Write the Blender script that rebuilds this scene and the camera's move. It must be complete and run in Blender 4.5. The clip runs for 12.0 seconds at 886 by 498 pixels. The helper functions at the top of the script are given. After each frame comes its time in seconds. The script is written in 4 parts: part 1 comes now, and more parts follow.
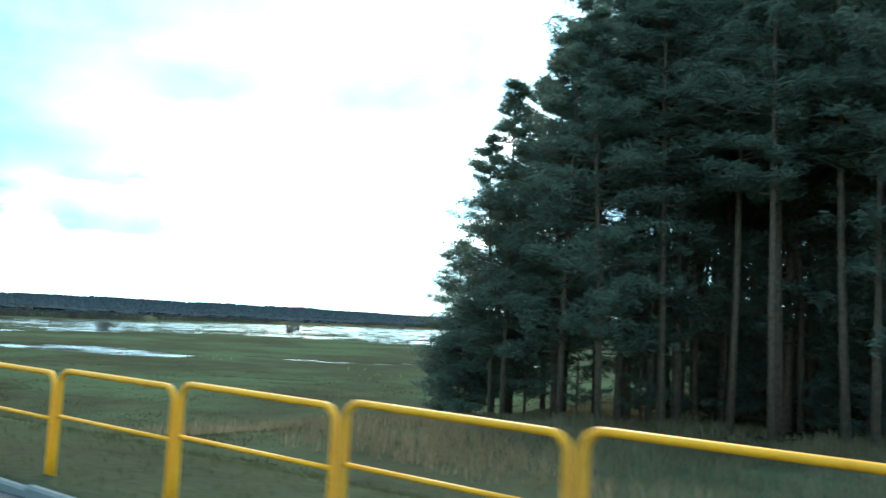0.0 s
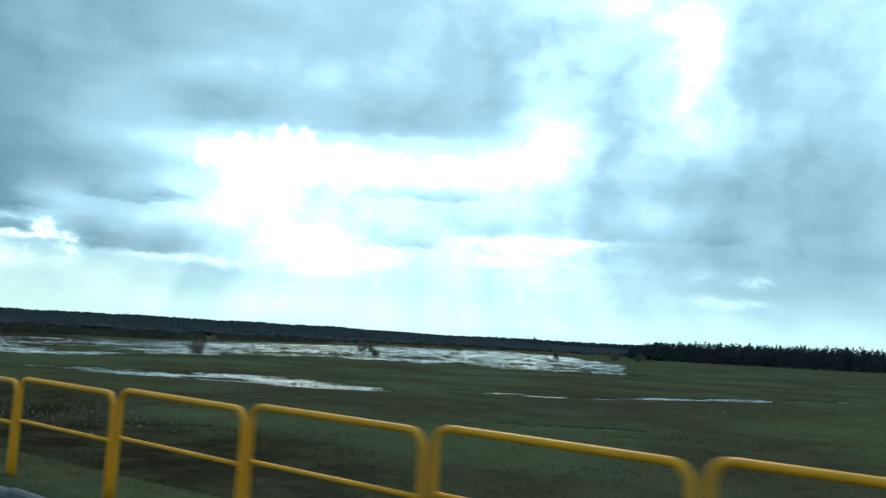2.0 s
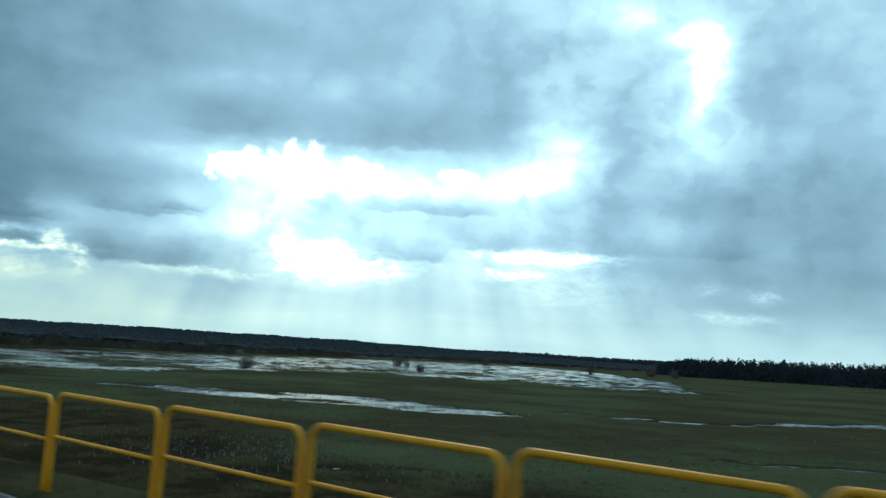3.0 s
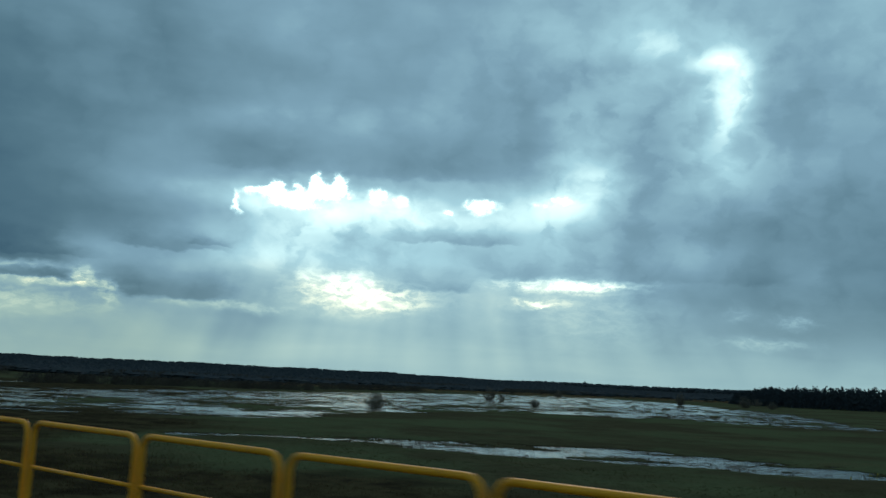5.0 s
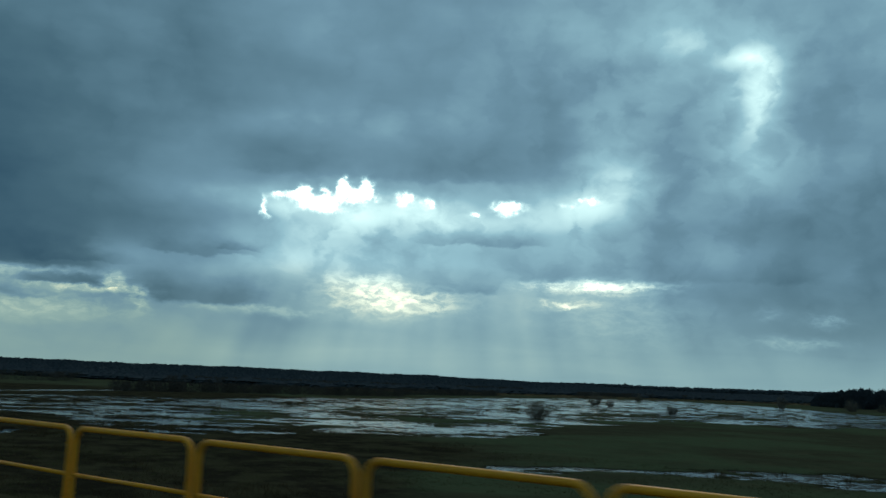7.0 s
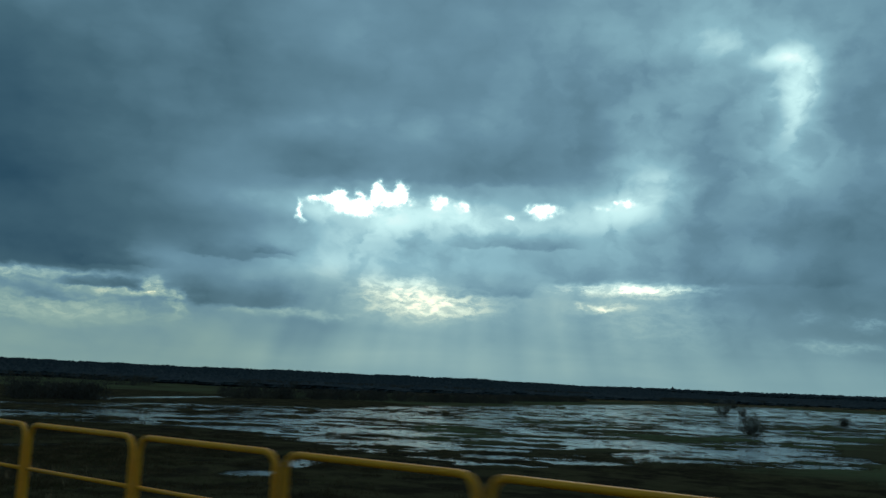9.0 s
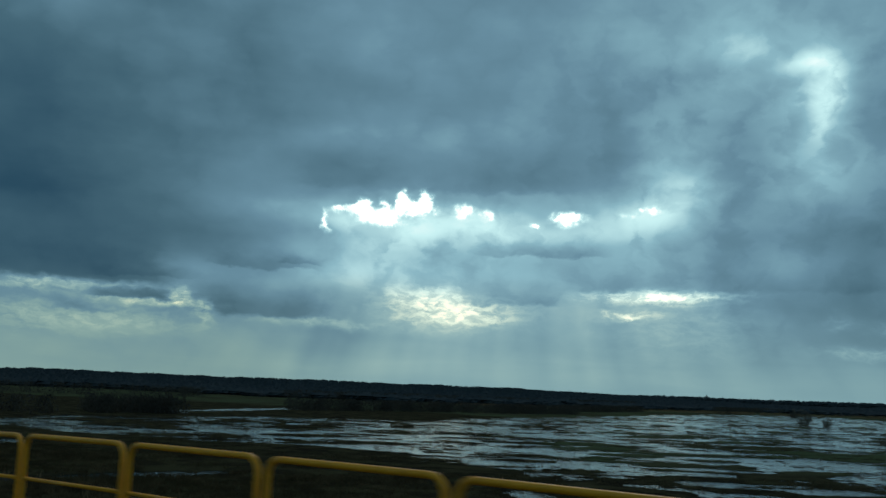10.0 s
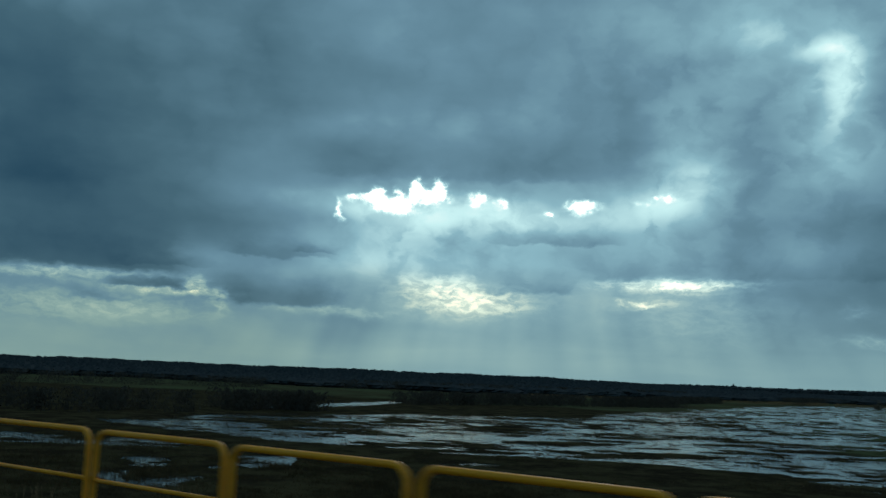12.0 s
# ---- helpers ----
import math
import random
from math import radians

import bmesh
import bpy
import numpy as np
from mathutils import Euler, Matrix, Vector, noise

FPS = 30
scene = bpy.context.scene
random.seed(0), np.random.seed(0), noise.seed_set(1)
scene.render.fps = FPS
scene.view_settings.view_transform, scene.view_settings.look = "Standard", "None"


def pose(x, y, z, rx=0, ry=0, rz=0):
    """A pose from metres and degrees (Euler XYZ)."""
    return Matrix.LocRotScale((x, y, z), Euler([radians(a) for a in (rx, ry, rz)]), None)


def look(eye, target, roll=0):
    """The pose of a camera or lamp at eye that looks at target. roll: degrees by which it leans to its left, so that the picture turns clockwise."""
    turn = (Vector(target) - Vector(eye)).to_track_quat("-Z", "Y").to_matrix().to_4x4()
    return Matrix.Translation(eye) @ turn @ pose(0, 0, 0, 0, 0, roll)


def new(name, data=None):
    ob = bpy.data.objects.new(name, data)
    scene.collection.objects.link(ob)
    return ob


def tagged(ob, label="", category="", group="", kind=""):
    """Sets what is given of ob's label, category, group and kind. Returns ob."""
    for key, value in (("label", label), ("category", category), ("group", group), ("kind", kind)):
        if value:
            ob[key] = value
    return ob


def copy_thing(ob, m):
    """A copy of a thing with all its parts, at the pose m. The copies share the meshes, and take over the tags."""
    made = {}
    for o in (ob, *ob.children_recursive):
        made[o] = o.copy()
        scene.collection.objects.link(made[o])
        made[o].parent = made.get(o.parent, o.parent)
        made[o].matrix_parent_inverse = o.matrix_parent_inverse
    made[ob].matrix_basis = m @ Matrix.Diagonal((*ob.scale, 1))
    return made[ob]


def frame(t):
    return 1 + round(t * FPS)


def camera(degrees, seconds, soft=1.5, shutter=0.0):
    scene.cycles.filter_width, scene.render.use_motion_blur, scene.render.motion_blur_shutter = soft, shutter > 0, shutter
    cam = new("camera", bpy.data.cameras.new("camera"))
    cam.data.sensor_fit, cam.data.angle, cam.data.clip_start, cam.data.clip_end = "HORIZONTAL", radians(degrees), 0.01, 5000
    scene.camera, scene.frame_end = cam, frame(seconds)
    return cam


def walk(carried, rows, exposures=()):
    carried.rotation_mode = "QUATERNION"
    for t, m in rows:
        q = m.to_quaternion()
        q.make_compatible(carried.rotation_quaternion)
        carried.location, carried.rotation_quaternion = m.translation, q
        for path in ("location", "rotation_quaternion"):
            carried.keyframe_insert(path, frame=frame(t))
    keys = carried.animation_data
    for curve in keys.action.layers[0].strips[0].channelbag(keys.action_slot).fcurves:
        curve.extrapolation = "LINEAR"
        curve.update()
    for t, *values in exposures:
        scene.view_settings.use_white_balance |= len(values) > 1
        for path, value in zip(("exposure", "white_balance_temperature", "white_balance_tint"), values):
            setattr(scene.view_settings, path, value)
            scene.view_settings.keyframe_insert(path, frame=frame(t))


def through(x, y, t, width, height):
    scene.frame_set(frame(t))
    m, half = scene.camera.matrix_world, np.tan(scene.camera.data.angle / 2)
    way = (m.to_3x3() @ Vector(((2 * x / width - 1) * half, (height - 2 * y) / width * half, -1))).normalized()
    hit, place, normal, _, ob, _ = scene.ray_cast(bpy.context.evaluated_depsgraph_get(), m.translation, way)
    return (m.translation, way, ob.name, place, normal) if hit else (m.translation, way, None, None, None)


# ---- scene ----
# Eye, yaw to the left, pitch upwards, lean: metres and degrees, second by second.
PATH = [
    (0, 9.182, 0.125, 2.478, 38.197, 4.554, 2.789),
    (0.5, -0.204, 0.094, 2.377, 38.678, 4.946, 3.000),
    (1, -9.701, 0.075, 2.272, 39.203, 5.086, 2.868),
    (1.5, -19.290, 0.082, 2.155, 39.379, 5.491, 3.122),
    (2, -28.929, 0.088, 2.028, 39.504, 5.683, 3.080),
    (2.5, -38.518, -0.038, 1.932, 39.706, 5.713, 3.055),
    (3, -48.246, -0.045, 1.818, 40.048, 6.510, 3.413),
    (5, -87.756, -0.739, 1.709, 41.762, 8.314, 2.594),
    (5.5, -97.838, -1.191, 1.708, 42.468, 8.565, 2.521),
    (6, -107.809, -1.827, 1.684, 42.869, 8.585, 2.334),
    (6.5, -117.876, -2.580, 1.691, 43.144, 8.228, 2.609),
    (7, -128.040, -3.271, 1.675, 43.489, 8.381, 2.166),
    (9, -168.538, -7.310, 1.682, 45.683, 8.498, 2.304),
    (9.5, -178.598, -8.632, 1.674, 46.551, 8.550, 2.212),
    (10, -188.722, -10.024, 1.680, 47.279, 8.994, 2.113),
    (10.5, -198.870, -11.416, 1.714, 47.485, 9.154, 2.352),
    (11, -209.126, -13.166, 1.776, 47.337, 8.849, 2.409),
    (11.5, -219.010, -14.824, 1.769, 47.426, 8.283, 2.173),
    (12, -229.061, -16.427, 1.781, 48.138, 8.245, 2.145),
]
CAM = camera(51.670, 12.0, soft=1.5, shutter=0.16)


def eye_pose(x, y, z, yaw, pitch, lean):
    return pose(x, y, z, 0, 0, yaw) @ pose(0, 0, 0, 90 + pitch, 0, 0) @ pose(0, 0, 0, 0, 0, lean)


walk(CAM, [(row[0], eye_pose(*row[1:])) for row in PATH],
     exposures=[(0.0, 2.95, 6700, 14), (0.6, 2.7, 6700, 13), (1.0, 2.23, 6600, 11), (1.5, 1.74, 6900, 15), (2.0, 1.46, 7100, 18), (3.2, 1.02, 6950, 17), (5.0, 0.36, 6900, 16), (6.0, 0.14, 6750, 14), (7.0, 0.02, 6650, 13), (9.0, -0.10, 6550, 11), (12.0, -0.13, 6550, 11)])

# ---- the road's course: straight, then a wide left-hand bend ----
BEND_START, BEND = 45.952, radians(0.0555441)
RAIL_OFFSET, RAIL_TOP, RAIL_MID = 5.326, 1.10, 0.592
PITCH = 2.08
PLAIN, WATER = -5.1, -5.17


def grade(s):
    """The road comes gently downhill at first, then runs level."""
    return 0.011422 * (60 - s) if s < 60 else 0.00183 * max(0.0, s - 190)


def on_road(s, side, z=0.0):
    """The place s metres along the road and side metres to the right of the eye's line, z metres above the road."""
    z += grade(s)
    if s <= BEND_START:
        return Vector((-s, side, z))
    th = BEND * (s - BEND_START)
    return Vector((-BEND_START - math.sin(th) * (1 / BEND + side), math.cos(th) * (1 / BEND + side) - 1 / BEND, z))


def heading(s):
    return max(0.0, s - BEND_START) * BEND


def road_coords(x, y):
    """Along and aside for arrays of world places."""
    cx, cy = -BEND_START, -1 / BEND
    th = np.arctan2(-(x - cx), y - cy)
    r = np.hypot(x - cx, y - cy)
    bent = x < cx
    return np.where(bent, BEND_START + th / BEND, -x), np.where(bent, r - 1 / BEND, y)


# ---- smooth value noise on arrays ----
def lattice(ix, iy, seed):
    h = (ix * 374761393 + iy * 668265263 + seed * 974634541) & 0xFFFFFFFF
    h = ((h ^ (h >> 13)) * 1274126177) & 0xFFFFFFFF
    return ((h ^ (h >> 16)) & 0xFFFF) / 65535.0


def grain(x, y, seed=0):
    ix, iy = np.floor(x).astype(np.int64), np.floor(y).astype(np.int64)
    fx, fy = x - ix, y - iy
    fx, fy = fx * fx * (3 - 2 * fx), fy * fy * (3 - 2 * fy)
    a, b = lattice(ix, iy, seed), lattice(ix + 1, iy, seed)
    c, d = lattice(ix, iy + 1, seed), lattice(ix + 1, iy + 1, seed)
    return (a + (b - a) * fx) * (1 - fy) + (c + (d - c) * fx) * fy - 0.5


def fbm(x, y, seed=0, octaves=4):
    total, amp = 0.0, 1.0
    for i in range(octaves):
        total = total + amp * grain(x * 2 ** i, y * 2 ** i, seed + 7 * i)
        amp *= 0.55
    return total


def step(a, b, x):
    u = np.clip((x - a) / (b - a), 0, 1)
    return u * u * (3 - 2 * u)


# ---- node helpers ----
class Nodes:
    """Short ways to string shader nodes together."""

    def __init__(self, tree):
        self.tree = tree
        tree.nodes.clear()

    def node(self, kind, operation="", sky_type=""):
        n = self.tree.nodes.new(kind)
        if operation:
            n.operation = operation
        if sky_type:
            n.sky_type = sky_type
        return n

    def feed(self, socket, value):
        if isinstance(value, bpy.types.NodeSocket):
            self.tree.links.new(value, socket)
        else:
            socket.default_value = value

    def math(self, op, a, b=0.0, c=0.0):
        n = self.node("ShaderNodeMath", operation=op)
        for i, v in enumerate((a, b, c)):
            self.feed(n.inputs[i], v)
        return n.outputs[0]

    def vec(self, op, a, b=(0, 0, 0), out=0):
        n = self.node("ShaderNodeVectorMath", operation=op)
        self.feed(n.inputs[0], a)
        if op == "SCALE":
            self.feed(n.inputs[3], b)
        else:
            self.feed(n.inputs[1], b)
        return n.outputs["Value" if op == "DOT_PRODUCT" else 0]

    def xyz(self, x, y, z):
        n = self.node("ShaderNodeCombineXYZ")
        for i, v in enumerate((x, y, z)):
            self.feed(n.inputs[i], v)
        return n.outputs[0]

    def noise(self, vector, scale, detail=4.0, rough=0.55, color=False, distortion=0.0):
        n = self.node("ShaderNodeTexNoise")
        self.feed(n.inputs["Vector"], vector)
        n.inputs["Scale"].default_value = scale
        n.inputs["Detail"].default_value = detail
        n.inputs["Roughness"].default_value = rough
        n.inputs["Distortion"].default_value = distortion
        return n.outputs["Color" if color else "Fac"]

    def ramp(self, fac, stops):
        n = self.node("ShaderNodeValToRGB")
        self.feed(n.inputs[0], fac)
        el = n.color_ramp.elements
        while len(el) < len(stops):
            el.new(0.5)
        for e, (at, col) in zip(el, stops):
            e.position, e.color = at, (*col, 1)
        return n.outputs[0]

    def mix(self, fac, a, b, blend="MIX"):
        n = self.node("ShaderNodeMix")
        n.data_type, n.blend_type = "RGBA", blend
        self.feed(n.inputs[0], fac)
        for i, v in ((6, a), (7, b)):
            self.feed(n.inputs[i], (*v, 1) if isinstance(v, tuple) else v)
        return n.outputs[2]

    def span(self, v, a, b, c=0.0, d=1.0):
        n = self.node("ShaderNodeMapRange")
        n.interpolation_type = "SMOOTHSTEP"
        for i, u in enumerate((v, a, b, c, d)):
            self.feed(n.inputs[i], u)
        return n.outputs[0]


# ---- sky: broken rain cloud with bright gaps; azimuth leftwards from +y, height, widths (degrees), weight ----
GAPS = (
    (51.6, 10.75, 1.60, 0.40, 0.62),
    (49.0, 11.61, 1.21, 0.42, 0.7),
    (50.3, 11.24, 2.00, 0.28, 0.32),
    (55.1, 10.35, 0.26, 0.59, 0.6),
    (46.0, 11.47, 0.60, 0.50, 0.6),
    (44.6, 11.29, 0.45, 0.34, 0.42),
    (39.6, 11.06, 0.87, 0.38, 0.8),
    (41.6, 10.65, 0.30, 0.17, 0.7),
    (50.1, 12.09, 0.39, 0.51, 0.8),
    (52.5, 11.62, 0.39, 0.47, 0.75),
    (51.3, 11.51, 0.30, 0.51, 0.6),
    (48.6, 12.22, 0.35, 0.51, 0.7),
    (35.8, 11.24, 0.95, 0.22, 0.22),
    (34.4, 11.57, 1.13, 0.21, 0.34),
    (53.4, 11.15, 1.30, 0.25, 0.5),
)
LIGHTS = (
    (50.5, 10.80, 4.54, 1.61, 0.3),
    (45.1, 11.14, 3.03, 1.27, 0.18),
    (48.8, 8.61, 6.01, 2.55, 0.2),
    (53.7, 15.69, 5.73, 0.93, 0.07),
    (55.2, 10.70, 2.38, 0.76, 0.16),
    (35.3, 11.13, 3.25, 1.02, 0.19),
    (32.5, 12.36, 2.83, 1.36, 0.24),
    (33.8, 15.21, 2.20, 1.91, 0.11),
    (24.6, 17.81, 1.60, 2.60, 0.38),
    (25.9, 19.77, 2.03, 0.59, 0.2),
    (28.7, 20.96, 1.82, 0.64, 0.12),
    (23.9, 13.92, 3.94, 2.55, 0.09),
    (40.5, 10.17, 6.47, 0.85, 0.1),
    (26.1, 13.48, 16.59, 10.19, 0.17),
    (22.2, 20.36, 11.78, 5.94, 0.07),
    (33.6, 19.36, 9.90, 5.10, 0.08),
    (51.1, 7.10, 4.71, 1.27, 0.06),
    (41.1, 7.42, 14.13, 4.67, 0.13),
)
DARKS = (
    (72.1, 16.75, 16.85, 8.07, -0.25),
    # dark disc mirrored in the window pane, put into the sky's tone
    (53.7, 13.49, 2.71, 1.19, -0.09),
    (36.9, 18.50, 2.69, 2.97, -0.11),
    (28.9, 14.19, 2.19, 2.97, -0.14),
    (29.3, 12.04, 1.74, 0.93, -0.08),
    (22.6, 8.40, 3.43, 2.55, -0.1),
    (29.0, 9.19, 3.44, 2.55, -0.06),
    # the steering wheel's reflection in the pane, put in as darker sky
    (69.9, 9.88, 8.19, 2.97, -0.12),
    (25.3, 4.55, 7.24, 2.55, -0.13),
    (20.2, 8.53, 8.59, 3.82, -0.07),
    (38.5, 15.81, 6.62, 2.55, -0.05),
    (60.4, 9.72, 5.17, 2.55, -0.06),
    (69.1, 4.42, 1.62, 0.38, -0.14),
    (39.1, 13.39, 5.24, 1.27, -0.05),
    (53.8, 3.81, 3.83, 0.59, -0.05),
)
BANKS = (
    (70.8, 5.84, 8.11, 3.40, -0.18),
    (65.7, 4.96, 3.41, 0.93, -0.19),
    (58.6, 4.28, 4.90, 2.63, -0.2),
    (42.9, 5.55, 3.63, 1.78, -0.1),
    (41.0, 8.69, 4.94, 1.10, -0.11),
    (33.9, 6.60, 6.41, 2.34, -0.09),
    (58.1, 7.26, 4.49, 1.44, -0.11),
    (47.7, 12.47, 11.31, 3.18, -0.08),
    (56.1, 7.56, 1.71, 0.59, -0.08),
    (25.0, 6.50, 5.56, 2.55, -0.06),
    (65.5, 6.26, 3.84, 0.85, -0.06),
)
GLOWS = (
    (46.4, 4.98, 3.62, 0.85, 0.38),
    (48.5, 5.96, 2.56, 0.59, 0.22),
    (33.9, 6.29, 3.84, 0.38, 0.4),
    (35.6, 5.06, 1.36, 0.30, 0.3),
    (72.3, 5.40, 3.84, 0.38, 0.22),
    (64.7, 4.82, 3.20, 0.21, 0.26),
    (63.3, 5.25, 0.60, 0.51, 0.42),
    (61.8, 4.45, 0.60, 0.68, 0.28),
    (55.9, 4.24, 2.77, 0.21, 0.16),
    (67.2, 3.62, 4.68, 0.76, 0.13),
    (72.4, 3.61, 5.11, 0.93, 0.1),
    (53.1, 3.98, 2.13, 0.25, 0.12),
    (23.7, 4.72, 0.9, 0.4, 0.10),
    (22.3, 3.10, 2.40, 0.30, 0.20),
    (20.6, 4.30, 1.20, 0.40, 0.20),
    (32.3, 4.30, 3.83, 2.12, 0.08),
    (68.0, 5.67, 3.84, 0.21, 0.14),
)
TONES = (
    (63.5, 18.8, 7.0, 3.5, 0.13),
    (20.0, 16.4, 6.0, 3.5, -0.12),
    (72.5, 12.8, 3.2, 3.6, -0.14),
    (60.5, 11.6, 7.0, 3.5, 0.095),
    (21.5, 10.4, 5.0, 2.2, -0.13),
    (47.0, 9.2, 3.0, 2.2, -0.12),
    (54.5, 22.4, 3.0, 2.2, 0.09),
    (57.5, 5.6, 7.0, 3.5, 0.06),
    (33.5, 18.8, 3.0, 2.2, -0.10),
    (29.0, 22.4, 3.0, 2.2, 0.09),
    (41.0, 11.6, 3.0, 2.2, 0.08),
    (71.0, 21.2, 5.0, 2.2, 0.065),
    (35.0, 12.8, 3.0, 2.2, -0.06),
    (54.5, 15.2, 3.0, 2.2, 0.05),
    (68.0, 4.4, 3.0, 2.2, 0.05),
    (59.0, 18.8, 3.2, 3.6, -0.06),
    (45.5, 18.8, 3.0, 2.2, -0.04),
    (15.5, 8.5, 4.0, 5.0, -0.10),
)
SUN_AZ, SUN_EL = 43.0, 42.0


def build_sky():
    world = bpy.data.worlds.new("sky")
    scene.world = world
    world.use_nodes = True
    n = Nodes(world.node_tree)
    way = n.node("ShaderNodeTexCoord").outputs["Generated"]
    sep = n.node("ShaderNodeSeparateXYZ")
    n.feed(sep.inputs[0], way)
    x, y, z = sep.outputs
    deg = 57.29578
    az = n.math("MULTIPLY", n.math("ARCTAN2", n.math("MULTIPLY", x, -1.0), y), deg)
    el = n.math("MULTIPLY", n.math("ARCSINE", z), deg)
    flat = n.xyz(az, n.math("MULTIPLY", el, 1.8), 0.0)
    centre = (0.5, 0.5, 0.5)
    # soft forms are bent by slow noise, edges by finer noise as well
    slow = n.vec("MULTIPLY", n.vec("SUBTRACT", n.noise(flat, 0.13, 3.0, 0.5, color=True), centre), (5.0, 2.4, 0.0))
    fine = n.vec("MULTIPLY", n.vec("SUBTRACT", n.noise(flat, 0.8, 4.0, 0.55, color=True), centre), (1.6, 0.8, 0.0))
    here = n.xyz(az, el, 0.0)
    soft = n.vec("ADD", here, slow)
    edge = n.vec("ADD", here, n.vec("ADD", n.vec("MULTIPLY", slow, (0.35, 0.22, 0.0)), fine))

    def lumps(table, at):
        total = 0.0
        for a, e, wa, we, k in table:
            q = n.vec("MULTIPLY", n.vec("SUBTRACT", at, (a, e, 0.0)), (1 / wa, 1 / we, 0.0))
            total = n.math("MULTIPLY_ADD", n.math("EXPONENT", n.math("MULTIPLY", n.vec("DOT_PRODUCT", q, q), -1.0)), k, total)
        return total

    # cloud deck seen in perspective, billows and flat layers, all smooth
    lift = n.math("ADD", n.math("MAXIMUM", z, 0.0), 0.10)
    deck = n.xyz(n.math("DIVIDE", x, lift), n.math("DIVIDE", y, lift), 0.0)
    big = n.math("SUBTRACT", n.noise(deck, 0.7, 2.0, 0.4, distortion=0.6), 0.5)
    wide = n.math("SUBTRACT", n.noise(flat, 0.045, 2.0, 0.4), 0.5)
    small = n.math("SUBTRACT", n.noise(flat, 0.10, 3.0, 0.45, distortion=0.5), 0.5)
    billow = n.math("ABSOLUTE", n.math("SUBTRACT", n.noise(edge, 0.20, 3.5, 0.45), 0.5))
    streak = n.math("SUBTRACT", n.noise(n.xyz(n.math("MULTIPLY", az, 0.4), n.math("MULTIPLY", el, 1.5), 3.0), 0.3, 3.0, 0.45), 0.5)
    v = n.math("MULTIPLY_ADD", big, 0.20, 0.347)
    v = n.math("MULTIPLY_ADD", wide, 0.16, v)
    v = n.math("MULTIPLY_ADD", small, 0.14, v)
    v = n.math("MULTIPLY_ADD", n.math("SUBTRACT", billow, 0.08), 0.22, v)
    v = n.math("MULTIPLY_ADD", streak, 0.12, v)
    # the lit sides of the clouds are knobbly
    knobs = n.span(n.noise(edge, 0.42, 4.0, 0.5, distortion=0.4), 0.34, 0.62, 0.84, 1.12)
    v = n.math("ADD", v, n.math("MULTIPLY_ADD", lumps(LIGHTS, soft), knobs, lumps(DARKS, soft)))
    v = n.math("ADD", v, lumps(TONES, edge))
    # cloud banks: dark above a flat base, melting away upwards
    cut = n.node("ShaderNodeSeparateXYZ")
    n.feed(cut.inputs[0], edge)
    for a, e, wa, we, k in BANKS:
        up = n.math("MULTIPLY", n.math("SUBTRACT", cut.outputs[1], e), 1 / we)
        across = n.math("MULTIPLY", n.math("ABSOLUTE", n.math("SUBTRACT", cut.outputs[0], a)), 1 / wa)
        body = n.math("MULTIPLY", n.span(up, -0.06, 0.10), n.span(up, 1.0, 0.10))
        v = n.math("MULTIPLY_ADD", n.math("MULTIPLY", body, n.span(across, 1.0, 0.55)), k, v)
    # gaps torn in the deck, with ragged edges
    torn = n.math("SUBTRACT", n.noise(n.xyz(az, n.math("MULTIPLY", el, 0.8), 2.0), 1.7, 5.0, 0.66), 0.5)
    open_sky = lumps(GAPS, edge)
    hole = n.math("MULTIPLY_ADD", torn, n.span(open_sky, 0.03, 0.4, 0.0, 1.75), open_sky)
    v = n.math("MULTIPLY_ADD", n.span(hole, 0.06, 1.0), 0.90, v)
    v = n.math("MULTIPLY_ADD", n.span(open_sky, 0.0, 0.5), 0.08, v)
    # the low gaps are full of small flocks of cloud
    flocks = n.span(n.noise(n.vec("MULTIPLY", edge, (0.8, 1.9, 1.0)), 1.3, 5.0, 0.62), 0.36, 0.66, 0.48, 1.30)
    v = n.math("MULTIPLY_ADD", lumps(GLOWS, edge), flocks, v)
    # shafts of light fan out below the gaps from the hidden sun
    fan = n.math("DIVIDE", n.math("SUBTRACT", az, SUN_AZ), n.math("SUBTRACT", 33.0, el))
    shaft = n.math("SUBTRACT", n.noise(n.xyz(fan, 0.0, 7.0), 4.2, 3.0, 0.5), 0.42)
    low = n.math("MULTIPLY", n.span(el, -0.5, 2.0), n.span(el, 9.0, 4.5))
    near_sun = n.span(n.math("ABSOLUTE", n.math("SUBTRACT", az, SUN_AZ)), 34.0, 4.0)
    # pale haze towards the horizon
    haze = n.span(el, 6.0, 0.5)
    v = n.math("MULTIPLY_ADD", haze, n.math("MULTIPLY", n.math("SUBTRACT", 0.53, v), 0.7), v)
    v = n.math("MULTIPLY_ADD", n.math("MULTIPLY", n.math("MULTIPLY", shaft, low), near_sun), 0.55, v)
    stops = [(0.0, (0.015, 0.056, 0.092)), (0.20, (0.048, 0.116, 0.158)), (0.40, (0.112, 0.229, 0.302)),
             (0.60, (0.222, 0.42, 0.492)), (0.80, (0.52, 0.80, 0.81)), (1.0, (1.0, 1.05, 1.0))]
    cloud = n.ramp(v, stops)
    glare = n.math("ADD", 1.0, n.math("MULTIPLY", n.math("MAXIMUM", n.math("SUBTRACT", v, 0.95), 0.0), 1.5))
    warm = n.mix(n.math("MULTIPLY", n.span(el, 7.6, 5.2), n.span(v, 0.43, 0.72)), (1.0, 1.0, 1.0), (1.27, 1.02, 0.87))
